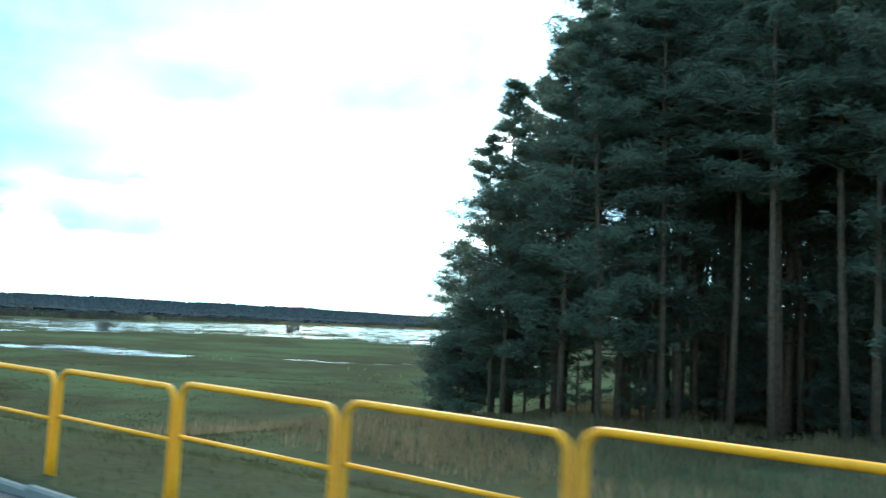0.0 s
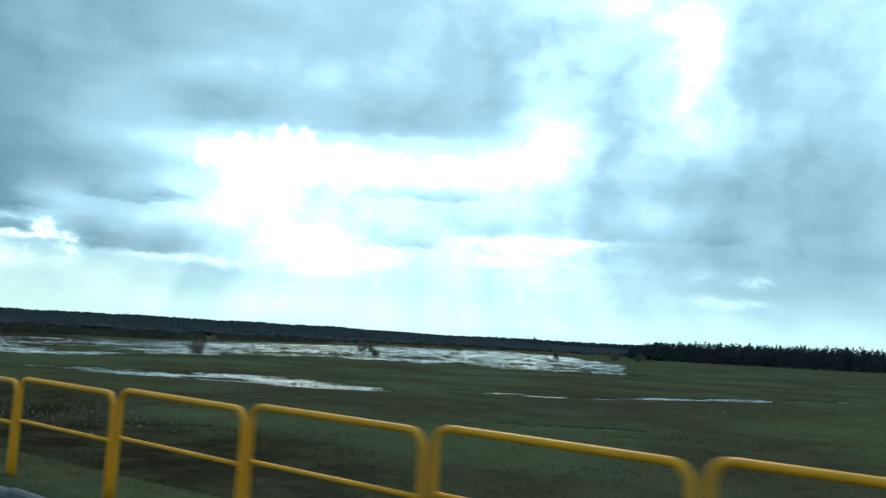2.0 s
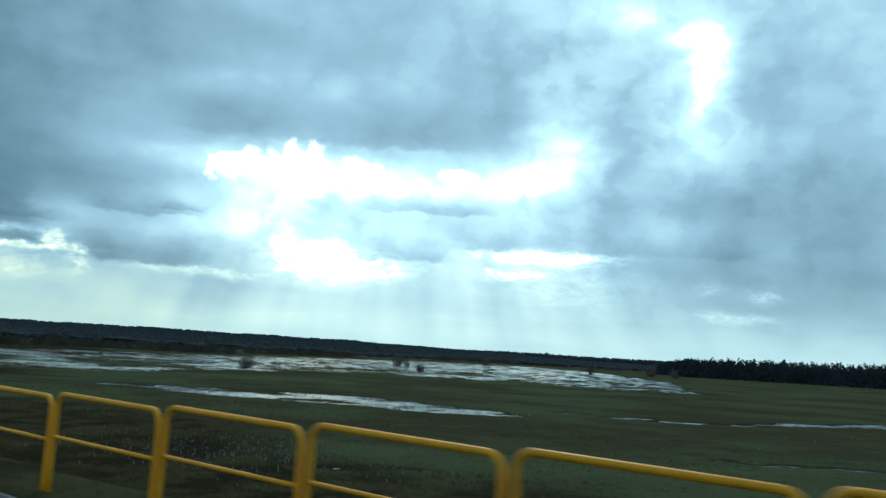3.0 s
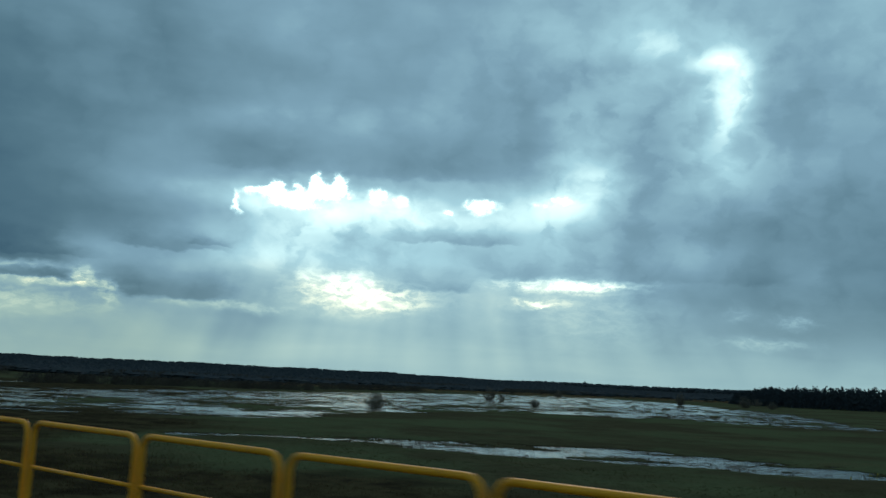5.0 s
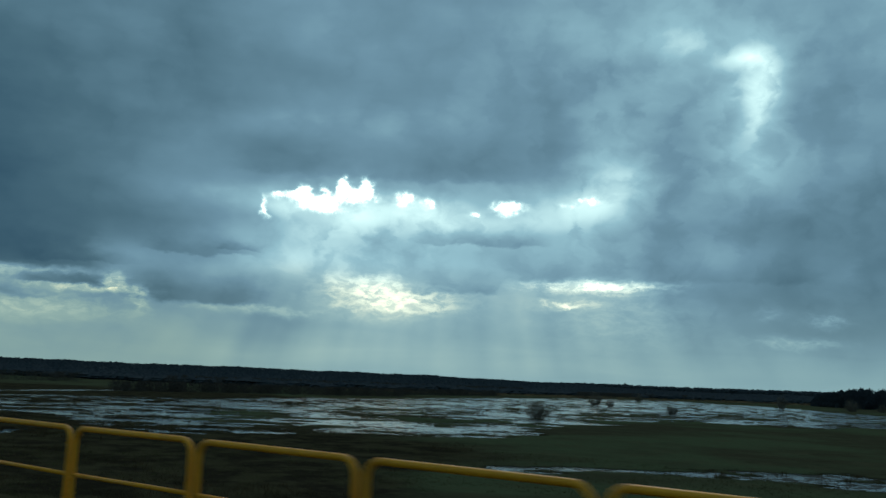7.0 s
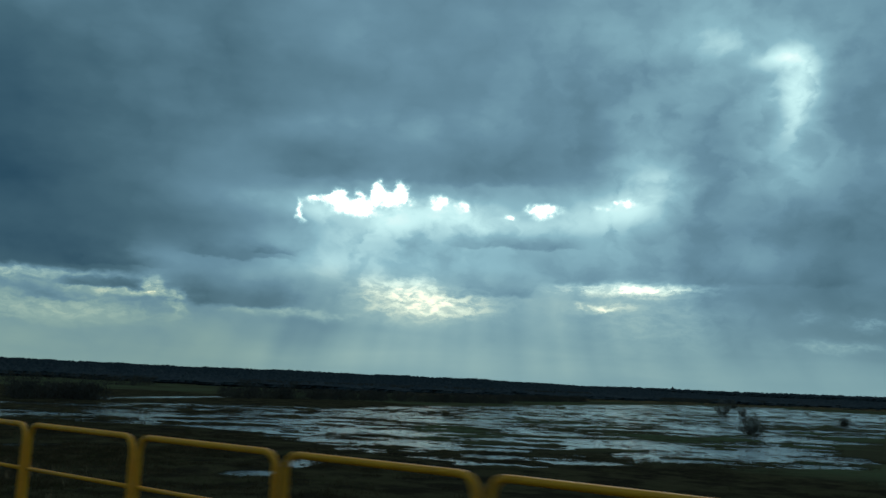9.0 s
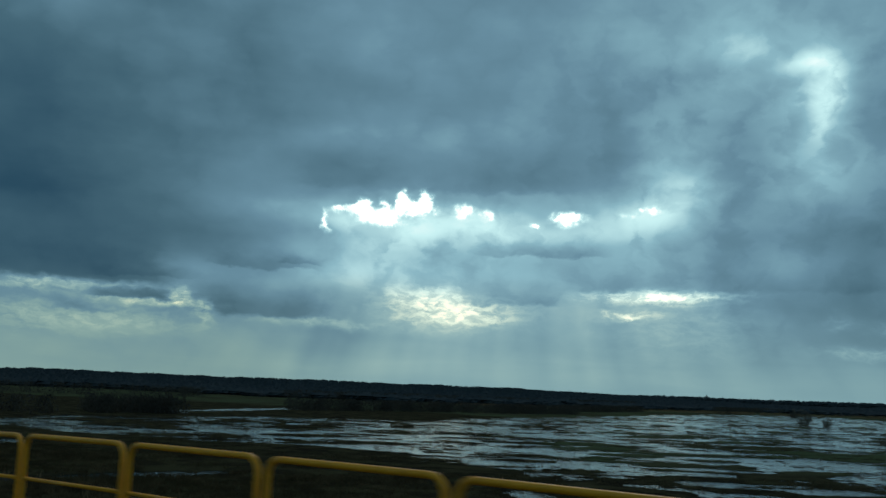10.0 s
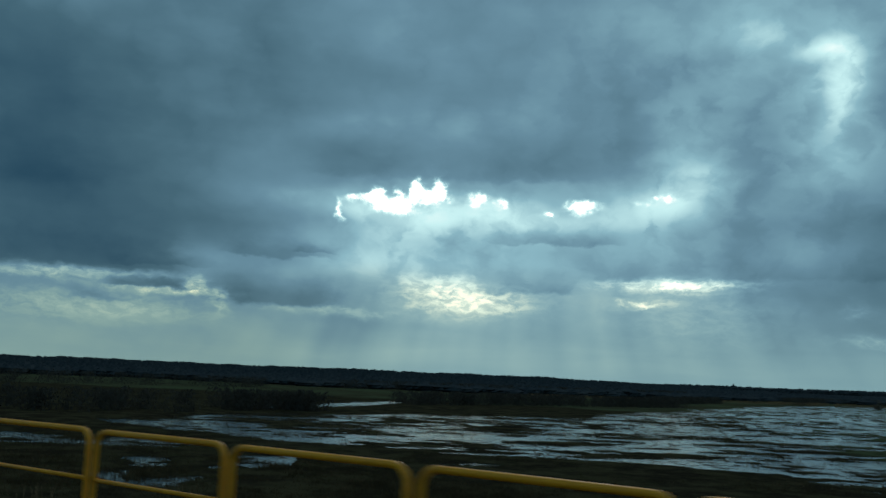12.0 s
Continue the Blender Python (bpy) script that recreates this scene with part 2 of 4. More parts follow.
    # the air low down is pale and a little warm
    air = n.mix(n.span(el, 7.5, 1.0), (1.0, 1.0, 1.0), (1.06, 1.01, 0.92))
    # the clear strip low in the west is creamy
    west = n.mix(n.math("MULTIPLY", n.math("MULTIPLY", n.span(el, 7.0, 4.5), n.span(az, 46.0, 64.0)), n.span(v, 0.36, 0.5)), (1.0, 1.0, 1.0), (1.13, 1.02, 0.87))
    cloud = n.vec("SCALE", n.vec("MULTIPLY", n.vec("MULTIPLY", n.vec("MULTIPLY", cloud, warm), west), air), glare)
    clear = n.node("ShaderNodeTexSky", sky_type="NISHITA")
    clear.sun_disc = False
    clear.sun_elevation, clear.sun_rotation = radians(SUN_EL), radians(-SUN_AZ)
    thin = n.vec("SCALE", clear.outputs[0], 0.001)
    total = n.vec("ADD", cloud, thin)
    # the deck's upper reaches, out of sight, stay an even grey
    bg = n.node("ShaderNodeBackground")
    n.feed(bg.inputs[0], total)
    bg.inputs[1].default_value = 1.2
    out = n.node("ShaderNodeOutputWorld")
    n.feed(out.inputs[0], bg.outputs[0])


build_sky()

sun = new("sun", bpy.data.lights.new("sun", "SUN"))
sun.data.energy, sun.data.angle, sun.data.color = 0.5, radians(12), (1.0, 0.97, 0.92)
sun.matrix_world = look((-math.sin(radians(SUN_AZ)) * 50, math.cos(radians(SUN_AZ)) * 50, math.tan(radians(SUN_EL)) * 50), (0, 0, 0))


# ---- materials ----
def material(name, colours, scale, rough=0.8, bump=0.3, bump_scale=None, metal=0.0, spec=0.5, per_object=0.0, dist=0.02, through=0.0, coords="Object"):
    """A mottled surface: a ramp over noise at one size, a finer grain over it, and relief."""
    m = bpy.data.materials.new(name)
    m.use_nodes = True
    n = Nodes(m.node_tree)
    at = n.node("ShaderNodeTexCoord").outputs["Object"] if coords == "Object" else n.node("ShaderNodeNewGeometry").outputs["Position"]
    stops = [(0.28 + 0.44 * i / max(1, len(colours) - 1), c) for i, c in enumerate(colours)]
    col = n.ramp(n.noise(at, scale, 6.0, 0.6), stops)
    grainy = n.noise(at, scale * 7.3, 3.0, 0.6)
    col = n.mix(0.35, col, n.ramp(grainy, [(0.3, (0.35, 0.35, 0.35)), (0.7, (1.0, 1.0, 1.0))]), "MULTIPLY")
    if per_object:
        rnd = n.node("ShaderNodeObjectInfo").outputs["Random"]
        col = n.mix(per_object, col, n.ramp(rnd, [(0.0, (0.55, 0.6, 0.5)), (1.0, (1.0, 1.0, 1.0))]), "MULTIPLY")
    bsdf = n.node("ShaderNodeBsdfPrincipled")
    n.feed(bsdf.inputs["Base Color"], col)
    n.feed(bsdf.inputs["Roughness"], n.span(grainy, 0.2, 0.8, max(0.02, rough - 0.12), min(1.0, rough + 0.1)))
    bsdf.inputs["Metallic"].default_value = metal
    bsdf.inputs["Specular IOR Level"].default_value = spec
    if bump:
        b = n.node("ShaderNodeBump")
        b.inputs["Strength"].default_value, b.inputs["Distance"].default_value = bump, dist
        n.feed(b.inputs["Height"], n.noise(at, bump_scale or scale * 4, 4.0, 0.6))
        n.feed(bsdf.inputs["Normal"], b.outputs[0])
    out = n.node("ShaderNodeOutputMaterial")
    if through:
        # thin leaves pass part of the light on
        leaf = n.node("ShaderNodeBsdfTranslucent")
        n.feed(leaf.inputs[0], col)
        both = n.node("ShaderNodeMixShader")
        both.inputs[0].default_value = through
        n.feed(both.inputs[1], bsdf.outputs[0])
        n.feed(both.inputs[2], leaf.outputs[0])
        n.feed(out.inputs[0], both.outputs[0])
    else:
        n.feed(out.inputs[0], bsdf.outputs[0])
    return m


YELLOW = material("yellow_paint", [(0.78, 0.27, 0.006), (0.93, 0.345, 0.009), (0.93, 0.37, 0.010)], 3.0, 0.5, 0.08, 40.0, per_object=0.25, dist=0.003, spec=0.3)
ASPHALT = material("asphalt", [(0.045, 0.047, 0.05), (0.075, 0.078, 0.082)], 1.2, 0.9, 0.5, 90.0, dist=0.006, coords="World", spec=0.1)
CONCRETE = material("kerb_concrete", [(0.13, 0.135, 0.135), (0.2, 0.2, 0.195)], 4.0, 0.9, 0.3, 60.0, per_object=0.3, dist=0.004, spec=0.1)
BARK = material("pine_bark", [(0.05, 0.035, 0.025), (0.10, 0.065, 0.045), (0.15, 0.09, 0.06)], 5.0, 0.9, 0.8, 18.0, dist=0.03, spec=0.2)
NEEDLES = material("pine_needles", [(0.075, 0.108, 0.080), (0.098, 0.132, 0.094), (0.125, 0.155, 0.105)], 0.8, 0.7, 0.0, per_object=0.3, spec=0.3, through=0.45)
# bluish grey: the haze of distance is put into the base colour
HAZED_WOOD = material("far_wood", [(0.035, 0.043, 0.050), (0.046, 0.055, 0.060), (0.060, 0.066, 0.066)], 0.06, 0.95, 0.0, spec=0.0, coords="World")
TWIGS = material("bare_twigs", [(0.10, 0.092, 0.078), (0.14, 0.128, 0.105), (0.19, 0.17, 0.135)], 1.5, 0.9, 0.0, per_object=0.3, spec=0.0, through=0.25)
SCRUB = material("dark_scrub", [(0.044, 0.042, 0.036), (0.062, 0.058, 0.048), (0.085, 0.077, 0.060)], 0.2, 0.95, 0.0, spec=0.0, through=0.25, coords="World")
REEDS = material("dry_reeds", [(0.105, 0.082, 0.046), (0.18, 0.138, 0.078), (0.28, 0.22, 0.135)], 0.35, 0.9, 0.0, spec=0.0, through=0.5, coords="World")
SEDGE = material("brown_sedge", [(0.034, 0.029, 0.016), (0.062, 0.050, 0.027), (0.125, 0.098, 0.055)], 0.5, 0.9, 0.0, spec=0.0, through=0.4, coords="World")
BLADES = material("grass_blades", [(0.042, 0.047, 0.020), (0.058, 0.062, 0.026), (0.080, 0.075, 0.038)], 0.3, 0.8, 0.0, spec=0.0, through=0.5, coords="World")
PALE = material("pale_blades", [(0.25, 0.26, 0.25), (0.42, 0.42, 0.42)], 3.0, 0.8, 0.0, spec=0.2, coords="World")
PETALS = material("yellow_petals", [(0.30, 0.22, 0.03), (0.40, 0.32, 0.05)], 8.0, 0.7, 0.0, spec=0.2)


def grass_material():
    m = bpy.data.materials.new("wet_meadow")
    m.use_nodes = True
    n = Nodes(m.node_tree)
    at = n.node("ShaderNodeNewGeometry").outputs["Position"]
    wide = n.noise(at, 0.035, 5.0, 0.6)
    tuft = n.noise(at, 0.6, 5.0, 0.65)
    fine = n.noise(at, 6.0, 4.0, 0.6)
    col = n.mix(n.span(wide, 0.40, 0.60), (0.050, 0.049, 0.029), (0.064, 0.084, 0.044))
    col = n.mix(n.math("MULTIPLY", n.span(n.noise(at, 0.16, 4.0, 0.6), 0.5, 0.7), 0.7), col, (0.070, 0.072, 0.040))
    # bare brown ground: sedge peat below the bank, needle litter in the wood
    zone = n.node("ShaderNodeAttribute")
    zone.attribute_name = "marsh"
    peat = n.mix(n.span(n.noise(at, 0.25, 5.0, 0.65), 0.42, 0.6), (0.022, 0.019, 0.013), (0.048, 0.044, 0.024))
    col = n.mix(zone.outputs["Fac"], col, peat)
    col = n.mix(n.math("MULTIPLY", n.span(tuft, 0.5, 0.72), 0.5), col, (0.066, 0.060, 0.032))
    col = n.mix(n.math("MULTIPLY", n.span(tuft, 0.47, 0.28), 0.4), col, (0.018, 0.020, 0.010))
    col = n.mix(0.4, col, n.ramp(fine, [(0.3, (0.4, 0.4, 0.4)), (0.7, (1.15, 1.15, 1.1))]), "MULTIPLY")
    # mud and drowned grass by the water line
    sep = n.node("ShaderNodeSeparateXYZ")
    n.feed(sep.inputs[0], at)
    wet = n.span(sep.outputs[2], WATER + 0.10, WATER + 0.01)
    col = n.mix(n.math("MULTIPLY", wet, 0.75), col, (0.016, 0.015, 0.010))
    bsdf = n.node("ShaderNodeBsdfPrincipled")
    n.feed(bsdf.inputs["Base Color"], col)
    bsdf.inputs["Roughness"].default_value = 0.9
    bsdf.inputs["Specular IOR Level"].default_value = 0.0
    b = n.node("ShaderNodeBump")
    b.inputs["Strength"].default_value, b.inputs["Distance"].default_value = 0.8, 0.12
    n.feed(b.inputs["Height"], n.math("ADD", tuft, n.math("MULTIPLY", fine, 0.5)))
    n.feed(bsdf.inputs["Normal"], b.outputs[0])
    out = n.node("ShaderNodeOutputMaterial")
    n.feed(out.inputs[0], bsdf.outputs[0])
    return m


def water_material():
    m = bpy.data.materials.new("flood_water")
    m.use_nodes = True
    n = Nodes(m.node_tree)
    at = n.node("ShaderNodeNewGeometry").outputs["Position"]
    bsdf = n.node("ShaderNodeBsdfPrincipled")
    bsdf.inputs["Base Color"].default_value = (0.012, 0.016, 0.014, 1)
    # gusts ruffle the water in long lanes
    lanes = n.vec("MULTIPLY", at, (1.0, 2.2, 1.0))
    ruffled = n.noise(lanes, 0.03, 5.0, 0.65)
    n.feed(bsdf.inputs["Roughness"], n.span(ruffled, 0.4, 0.62, 0.03, 0.14))
    bsdf.inputs["IOR"].default_value = 1.33
    bsdf.inputs["Specular IOR Level"].default_value = 0.5
    b = n.node("ShaderNodeBump")
    b.inputs["Strength"].default_value, b.inputs["Distance"].default_value = 1.0, 0.07
    n.feed(b.inputs["Height"], n.noise(at, 1.6, 4.0, 0.6))
    n.feed(bsdf.inputs["Normal"], b.outputs[0])
    # drowned grass lies in dark mats at the surface
    weed = n.node("ShaderNodeBsdfPrincipled")
    n.feed(weed.inputs["Base Color"], n.mix(n.span(n.noise(at, 2.5, 3.0, 0.6), 0.4, 0.65), (0.012, 0.013, 0.009), (0.034, 0.032, 0.018)))
    weed.inputs["Roughness"].default_value = 0.85
    weed.inputs["Specular IOR Level"].default_value = 0.05
    drift = n.noise(at, 0.09, 3.0, 0.6)
    mats = n.math("MULTIPLY_ADD", n.math("SUBTRACT", drift, 0.5), 0.55, n.noise(at, 0.75, 5.0, 0.68))
    both = n.node("ShaderNodeMixShader")
    n.feed(both.inputs[0], n.math("MULTIPLY", n.span(mats, 0.555, 0.580), 0.92))
    n.feed(both.inputs[1], bsdf.outputs[0])
    n.feed(both.inputs[2], weed.outputs[0])
    out = n.node("ShaderNodeOutputMaterial")
    n.feed(out.inputs[0], both.outputs[0])
    return m


MEADOW, FLOOD = grass_material(), water_material()


# ---- mesh helpers ----
def mesh_from(name, verts, faces, mat, smooth=False):
    me = bpy.data.meshes.new(name)
    me.from_pydata([tuple(v) for v in verts], [], [tuple(f) for f in faces])
    me.materials.append(mat)
    if smooth:
        me.polygons.foreach_set("use_smooth", [True] * len(me.polygons))
    me.update()
    return me


def part(name, me, parent, label=""):
    ob = new(name, me)
    ob.parent = parent
    if label:
        tagged(ob, label)
    return ob


def tube(points, radii, sides=10, caps=True):
    """Vertices and faces of a round tube along points."""
    verts, faces = [], []
    pts = [Vector(p) for p in points]
    radii = radii if isinstance(radii, (list, tuple)) else [radii] * len(pts)
    side = None
    for i, p in enumerate(pts):
        d = (pts[min(i + 1, len(pts) - 1)] - pts[max(i - 1, 0)]).normalized()
        if side is None:
            side = d.orthogonal().normalized()
        side = (side - d * side.dot(d)).normalized()
        up = d.cross(side)
        for k in range(sides):
            a = 2 * math.pi * k / sides
            verts.append(p + (side * math.cos(a) + up * math.sin(a)) * radii[i])
    for i in range(len(pts) - 1):
        for k in range(sides):
            a, b = i * sides + k, i * sides + (k + 1) % sides
            faces.append((a, b, b + sides, a + sides))
    if caps:
        faces.append(tuple(range(sides))[::-1])
        faces.append(tuple(range((len(pts) - 1) * sides, len(pts) * sides)))
    return verts, faces


# ---- the flood plain: where the water lies ----
LAKE = [(-352, 34), (-340, 36), (-320, 38), (-305, 43), (-288, 52), (-272, 62), (-256, 54), (-240, 52), (-229, 50), (-218, 64), (-209, 82), (-213, 108),
        (-230, 134), (-243, 168), (-226, 190), (-208, 216), (-166, 212), (-154, 238), (-229, 380), (-376, 564), (-520, 700), (-520, 560),
        (-440, 330), (-400, 225), (-365, 140), (-378, 105), (-374, 70)]
# shallow runs of water: two ends, half width, depth
RUNS = [((-176, 60), (-164, 71), 4.5, 0.9), ((-164, 71), (-150, 80), 8.5, 0.95), ((-150, 81), (-136, 88), 13.0, 1.0), ((-136, 88), (-124, 90), 11.0, 0.95),
        ((-124, 90), (-113, 91), 4.0, 0.8), ((-116, 104), (-104, 110), 4.0, 0.45), ((-104, 110), (-96, 117), 8.0, 0.48), ((-96, 117), (-86, 150), 6.0, 0.45), ((-86, 150), (-76, 172), 4.0, 0.35),
        ((-76, 69), (-68, 74), 2.6, 0.9), ((-327, 13), (-316, 24), 8.0, 1.0), ((-352, 38), (-312, 46), 7.0, 1.0), ((-297, 27), (-291, 18), 3.5, 0.6), ((-232, 40), (-225, 31), 3.2, 0.9),
        ((-286, 14), (-283, 9), 2.5, 0.5), ((-255, 10), (-256, 28), 2.4, 1.0), ((-456, 170), (-402, 94), 7.0, 1.0), ((-345, 140), (-212, 90), 9.0, 0.9),
        ((-331, 206), (-235, 150), 10.0, 0.9), ((-400, 430), (-300, 300), 14.0, 0.9), ((-104, 31), (-84, 41), 7.0, 0.30), ((-292, 23), (-296, 27), 2.5, 0.9), ((-288, 35), (-284, 40), 1.8, 0.8), ((-300, 16), (-286, 9), 2.2, 0.9)]


def lake_depth(x, y):
    """Metres inside (positive) or outside the lake's outline."""
    best = np.full(x.shape, 1e9)
    inside = np.zeros(x.shape, bool)
    for (ax, ay), (bx, by) in zip(LAKE, LAKE[1:] + LAKE[:1]):
        dx, dy = bx - ax, by - ay
        u = np.clip(((x - ax) * dx + (y - ay) * dy) / (dx * dx + dy * dy), 0, 1)
        best = np.minimum(best, np.hypot(x - ax - u * dx, y - ay - u * dy))
        if dy:
            inside ^= ((y < ay) != (y < by)) & (x < ax + (y - ay) * dx / dy)
    return np.where(inside, best, -best)


def run_depth(x, y):
    best = np.full(x.shape, -9.0)
    for (ax, ay), (bx, by), w, deep in RUNS:
        dx, dy = bx - ax, by - ay
        u = np.clip(((x - ax) * dx + (y - ay) * dy) / (dx * dx + dy * dy), 0, 1)
        best = np.maximum(best, deep * (1 - (np.hypot(x - ax - u * dx, y - ay - u * dy) / w) ** 2))
    return best


# the wooded ridge: bearing from the plain's middle (degrees north of west), distance, share of its full height
RIDGE = ((-12, 1840, 1.0), (0, 1750, 1.0), (11, 1690, 1.0), (24, 1700, 1.0), (36, 1850, 1.0), (44, 2040, 0.95), (49, 2180, 0.8), (53, 2440, 0.6), (55.3, 2780, 0.4), (60, 2800, 0.0))


def ridge_line(bearing):
    """Distance and share of the height of the ridge's crest at bearings (array, degrees)."""
    b = [row[0] for row in RIDGE]
    return np.interp(bearing, b, [row[1] for row in RIDGE]), np.interp(bearing, b, [row[2] for row in RIDGE])


def knoll(x, y):
    """The dry rise on which the roadside wood stands."""
    return 3.3 * step(-40, -13, x + 5 * fbm(x / 20, y / 20, 61)) * step(150, 105, y)


def marsh(x, y):
    """Where brown sedge or litter takes the place of the green meadow (0 to 1)."""
    s, l = road_coords(x, y)
    edge = l + 16 * fbm(x / 22, y / 22, 63) + 5 * fbm(x / 5, y / 5, 64)
    sedge = step(52, 38, edge - 45 * step(150, 200, s) - 170 * step(235, 320, s)) * step(45, 90, s + 40 * fbm(x / 30, y / 30, 66))
    litter = step(-19, -15, x + 0.3 * (y - 40)) * step(33, 37, y + 3 * fbm(x / 4, y / 4, 65)) * step(110, 95, y)
    return np.maximum(sedge, litter)


def height(x, y):
    """Height of the ground at world places (arrays)."""
    s, l = road_coords(x, y)
    d = lake_depth(x + 9 * fbm(x / 30, y / 30, 3), y + 9 * fbm(x / 30, y / 30, 5))
    r = run_depth(x + 4 * fbm(x / 9, y / 9, 13), y + 3 * fbm(x / 9, y / 9, 15))
    p, q = x * 0.682 + y * 0.731, y * 0.682 - x * 0.731
    rough = fbm(p / 17, q / 8, 21, 5)
    tuft = fbm(p / 4.5, q / 2.4, 31, 3)
    bars = fbm(p / 8, q / 2.7, 51, 3)
    rills = fbm(p / 4.2, q / 1.4, 57, 2)
    dry = PLAIN + 0.16 + 0.10 * rough + 0.05 * tuft + 0.25 * np.maximum(0, fbm(x / 60, y / 60, 9))
    wet = WATER - 0.005 + 0.17 * rough + 0.14 * tuft + 0.36 * bars + 0.30 * rills - 0.03 * step(60, 160, d) - 0.045 * step(130, 240, y) - 0.03 * step(-262, -300, x)
    plain = dry + (wet - dry) * step(-3, 3, d)
    plain = plain + (WATER - 0.040 + 0.13 * rough + 0.26 * tuft + 0.18 * bars + 0.14 * rills - 0.05 * step(0.4, 1.0, r) - plain) * step(-0.1, 0.6, r)
    far = np.hypot(x + 110, y)
    crest, share = ridge_line(np.degrees(np.arctan2(y, -110 - x)))
    plain = plain + 7 * step(1300, 2700, far) + 8.5 * share * step(0.58, 1.0, far / crest) * step(1.35, 1.12, far / crest) + knoll(x, y)
    # embankment: verge, slope, toe
    rise = np.where(s < 60, 0.011422 * (60 - np.maximum(s, -250)), 0.00183 * np.clip(s - 190, 0, 200))
    foot = 16.5 + 1.5 * fbm(s / 25, l * 0, 41)
    low = -4.7 + knoll(x, y)
    bank = rise + 0.02 * tuft + (low - rise) * step(5.7, foot + 1.5, l) - 0.05 * step(5.4, 6.6, l)
    out = np.where(l > foot, plain + (low - 0.05 - plain) * step(foot + 9, foot, l), bank)
    out = np.where(l < -9.5, rise + (low - rise) * np.clip((-9.5 - l) / 9, 0, 1) + 0.03 * tuft, out)
    return np.where((l < 4.9) & (l > -8.5), rise - 0.22, out)


def graded(a, b, fine, growth):
    vals, v, st = [a], a, fine
    while v < b:
        v += st
        vals.append(v)
        st *= growth
    return vals


def build_ground():
    side = [-900, -600, -350, -200, -120, -80, -50, -30, -18.5, -14, -9.6, -8.4, 0, 4.82, 4.92, 5.3, 5.8, 6.3, 6.8, 7.6, 9, 11, 13, 14.5]
    side += graded(15.2, 110, 0.7, 1.003) + graded(111, 5200, 0.95, 1.017)
    along = [-v for v in graded(30, 2600, 4.0, 1.12)][::-1] + list(np.arange(-28, 400, 1.25)) + graded(401, 2400, 1.6, 1.035)
    S, L = np.meshgrid(np.array(along), np.array(side), indexing="ij")
    th = np.maximum(0, S - BEND_START) * BEND
    X = np.where(S <= BEND_START, -S, -BEND_START - np.sin(th) * (1 / BEND + L))
    Y = np.where(S <= BEND_START, L, np.cos(th) * (1 / BEND + L) - 1 / BEND)
    Z = height(X, Y)
    n, m = S.shape
    verts = np.stack([X, Y, Z], -1).reshape(-1, 3)
    i = np.arange(n * m).reshape(n, m)
    quads = np.stack([i[:-1, :-1], i[:-1, 1:], i[1:, 1:], i[1:, :-1]], -1).reshape(-1, 4)
    me = bpy.data.meshes.new("ground")
    me.vertices.add(len(verts))
    me.vertices.foreach_set("co", verts.ravel())
    me.loops.add(len(quads) * 4)
    me.loops.foreach_set("vertex_index", quads.ravel().astype(np.int32))
    me.polygons.add(len(quads))
    me.polygons.foreach_set("loop_start", np.arange(0, len(quads) * 4, 4, dtype=np.int32))
    me.polygons.foreach_set("use_smooth", np.ones(len(quads), bool))
    me.attributes.new("marsh", "FLOAT", "POINT").data.foreach_set("value", marsh(X, Y).ravel().astype(np.float32))
    me.materials.append(MEADOW)
    me.update()
    me.validate()
    tagged(new("ground", me), "dull green wet meadow with grassy road bank", "ground", kind="structure")


def at_ground(x, y):
    return float(height(np.array([x]), np.array([y]))[0])


build_ground()
tagged(new("water", mesh_from("water", [(-1500, 8, WATER), (60, 8, WATER), (60, 1300, WATER), (-1500, 1300, WATER)], [(0, 1, 2, 3)], FLOOD)),
       "grey flood water mirroring the clouds between grass", "water", kind="structure")


# ---- road, kerb ----
def ribbon(name, s_list, profile, mat):
    verts, faces = [], []
    k = len(profile)
    for s in s_list:
        verts += [on_road(s, a, z) for a, z in profile]
    for i in range(len(s_list) - 1):
        for j in range(k - 1):
            faces.append((i * k + j, i * k + j + 1, (i + 1) * k + j + 1, (i + 1) * k + j))
    return mesh_from(name, verts, faces, mat)


tagged(new("road", ribbon("road", list(range(-160, 420, 4)), [(-8.3, -0.25), (-8.3, -0.10), (-2.0, -0.04), (4.79, -0.10), (4.79, -0.25)], ASPHALT)),
       "dark grey asphalt road on an embankment", "road", kind="structure")


def build_kerb():
    kerb = tagged(new("kerb"), "pale concrete kerb along the asphalt road", "kerb", kind="structure")
    a, b, e, top, low = -0.495, 0.495, 0.012, 0.0, -0.2
    w0, w1 = -0.05, 0.05
    verts = [(a, w0, low), (a, w1, low), (a, w1, top - e), (a, w1 - e, top), (a, w0 + e * 2, top), (a, w0, top - e * 2)]
    verts += [(b, y, z) for _, y, z in verts]
    faces = [tuple(range(6)), tuple(range(11, 5, -1))] + [(i, i + 6, (i + 1) % 6 + 6, (i + 1) % 6) for i in range(6)]
    me = mesh_from("kerb_stone", verts, faces, CONCRETE)
    rnd = random.Random(5)
    for i in range(290):
        s = -14 + i * 1.0
        ob = part("kerb_stone", me, kerb)
        p = on_road(s, 4.85 + rnd.uniform(-0.006, 0.006), rnd.uniform(-0.008, 0.004))
        ob.matrix_basis = Matrix.Translation(p) @ pose(0, 0, 0, 0, 0.654 if s < 60 else 0, math.degrees(heading(s)))


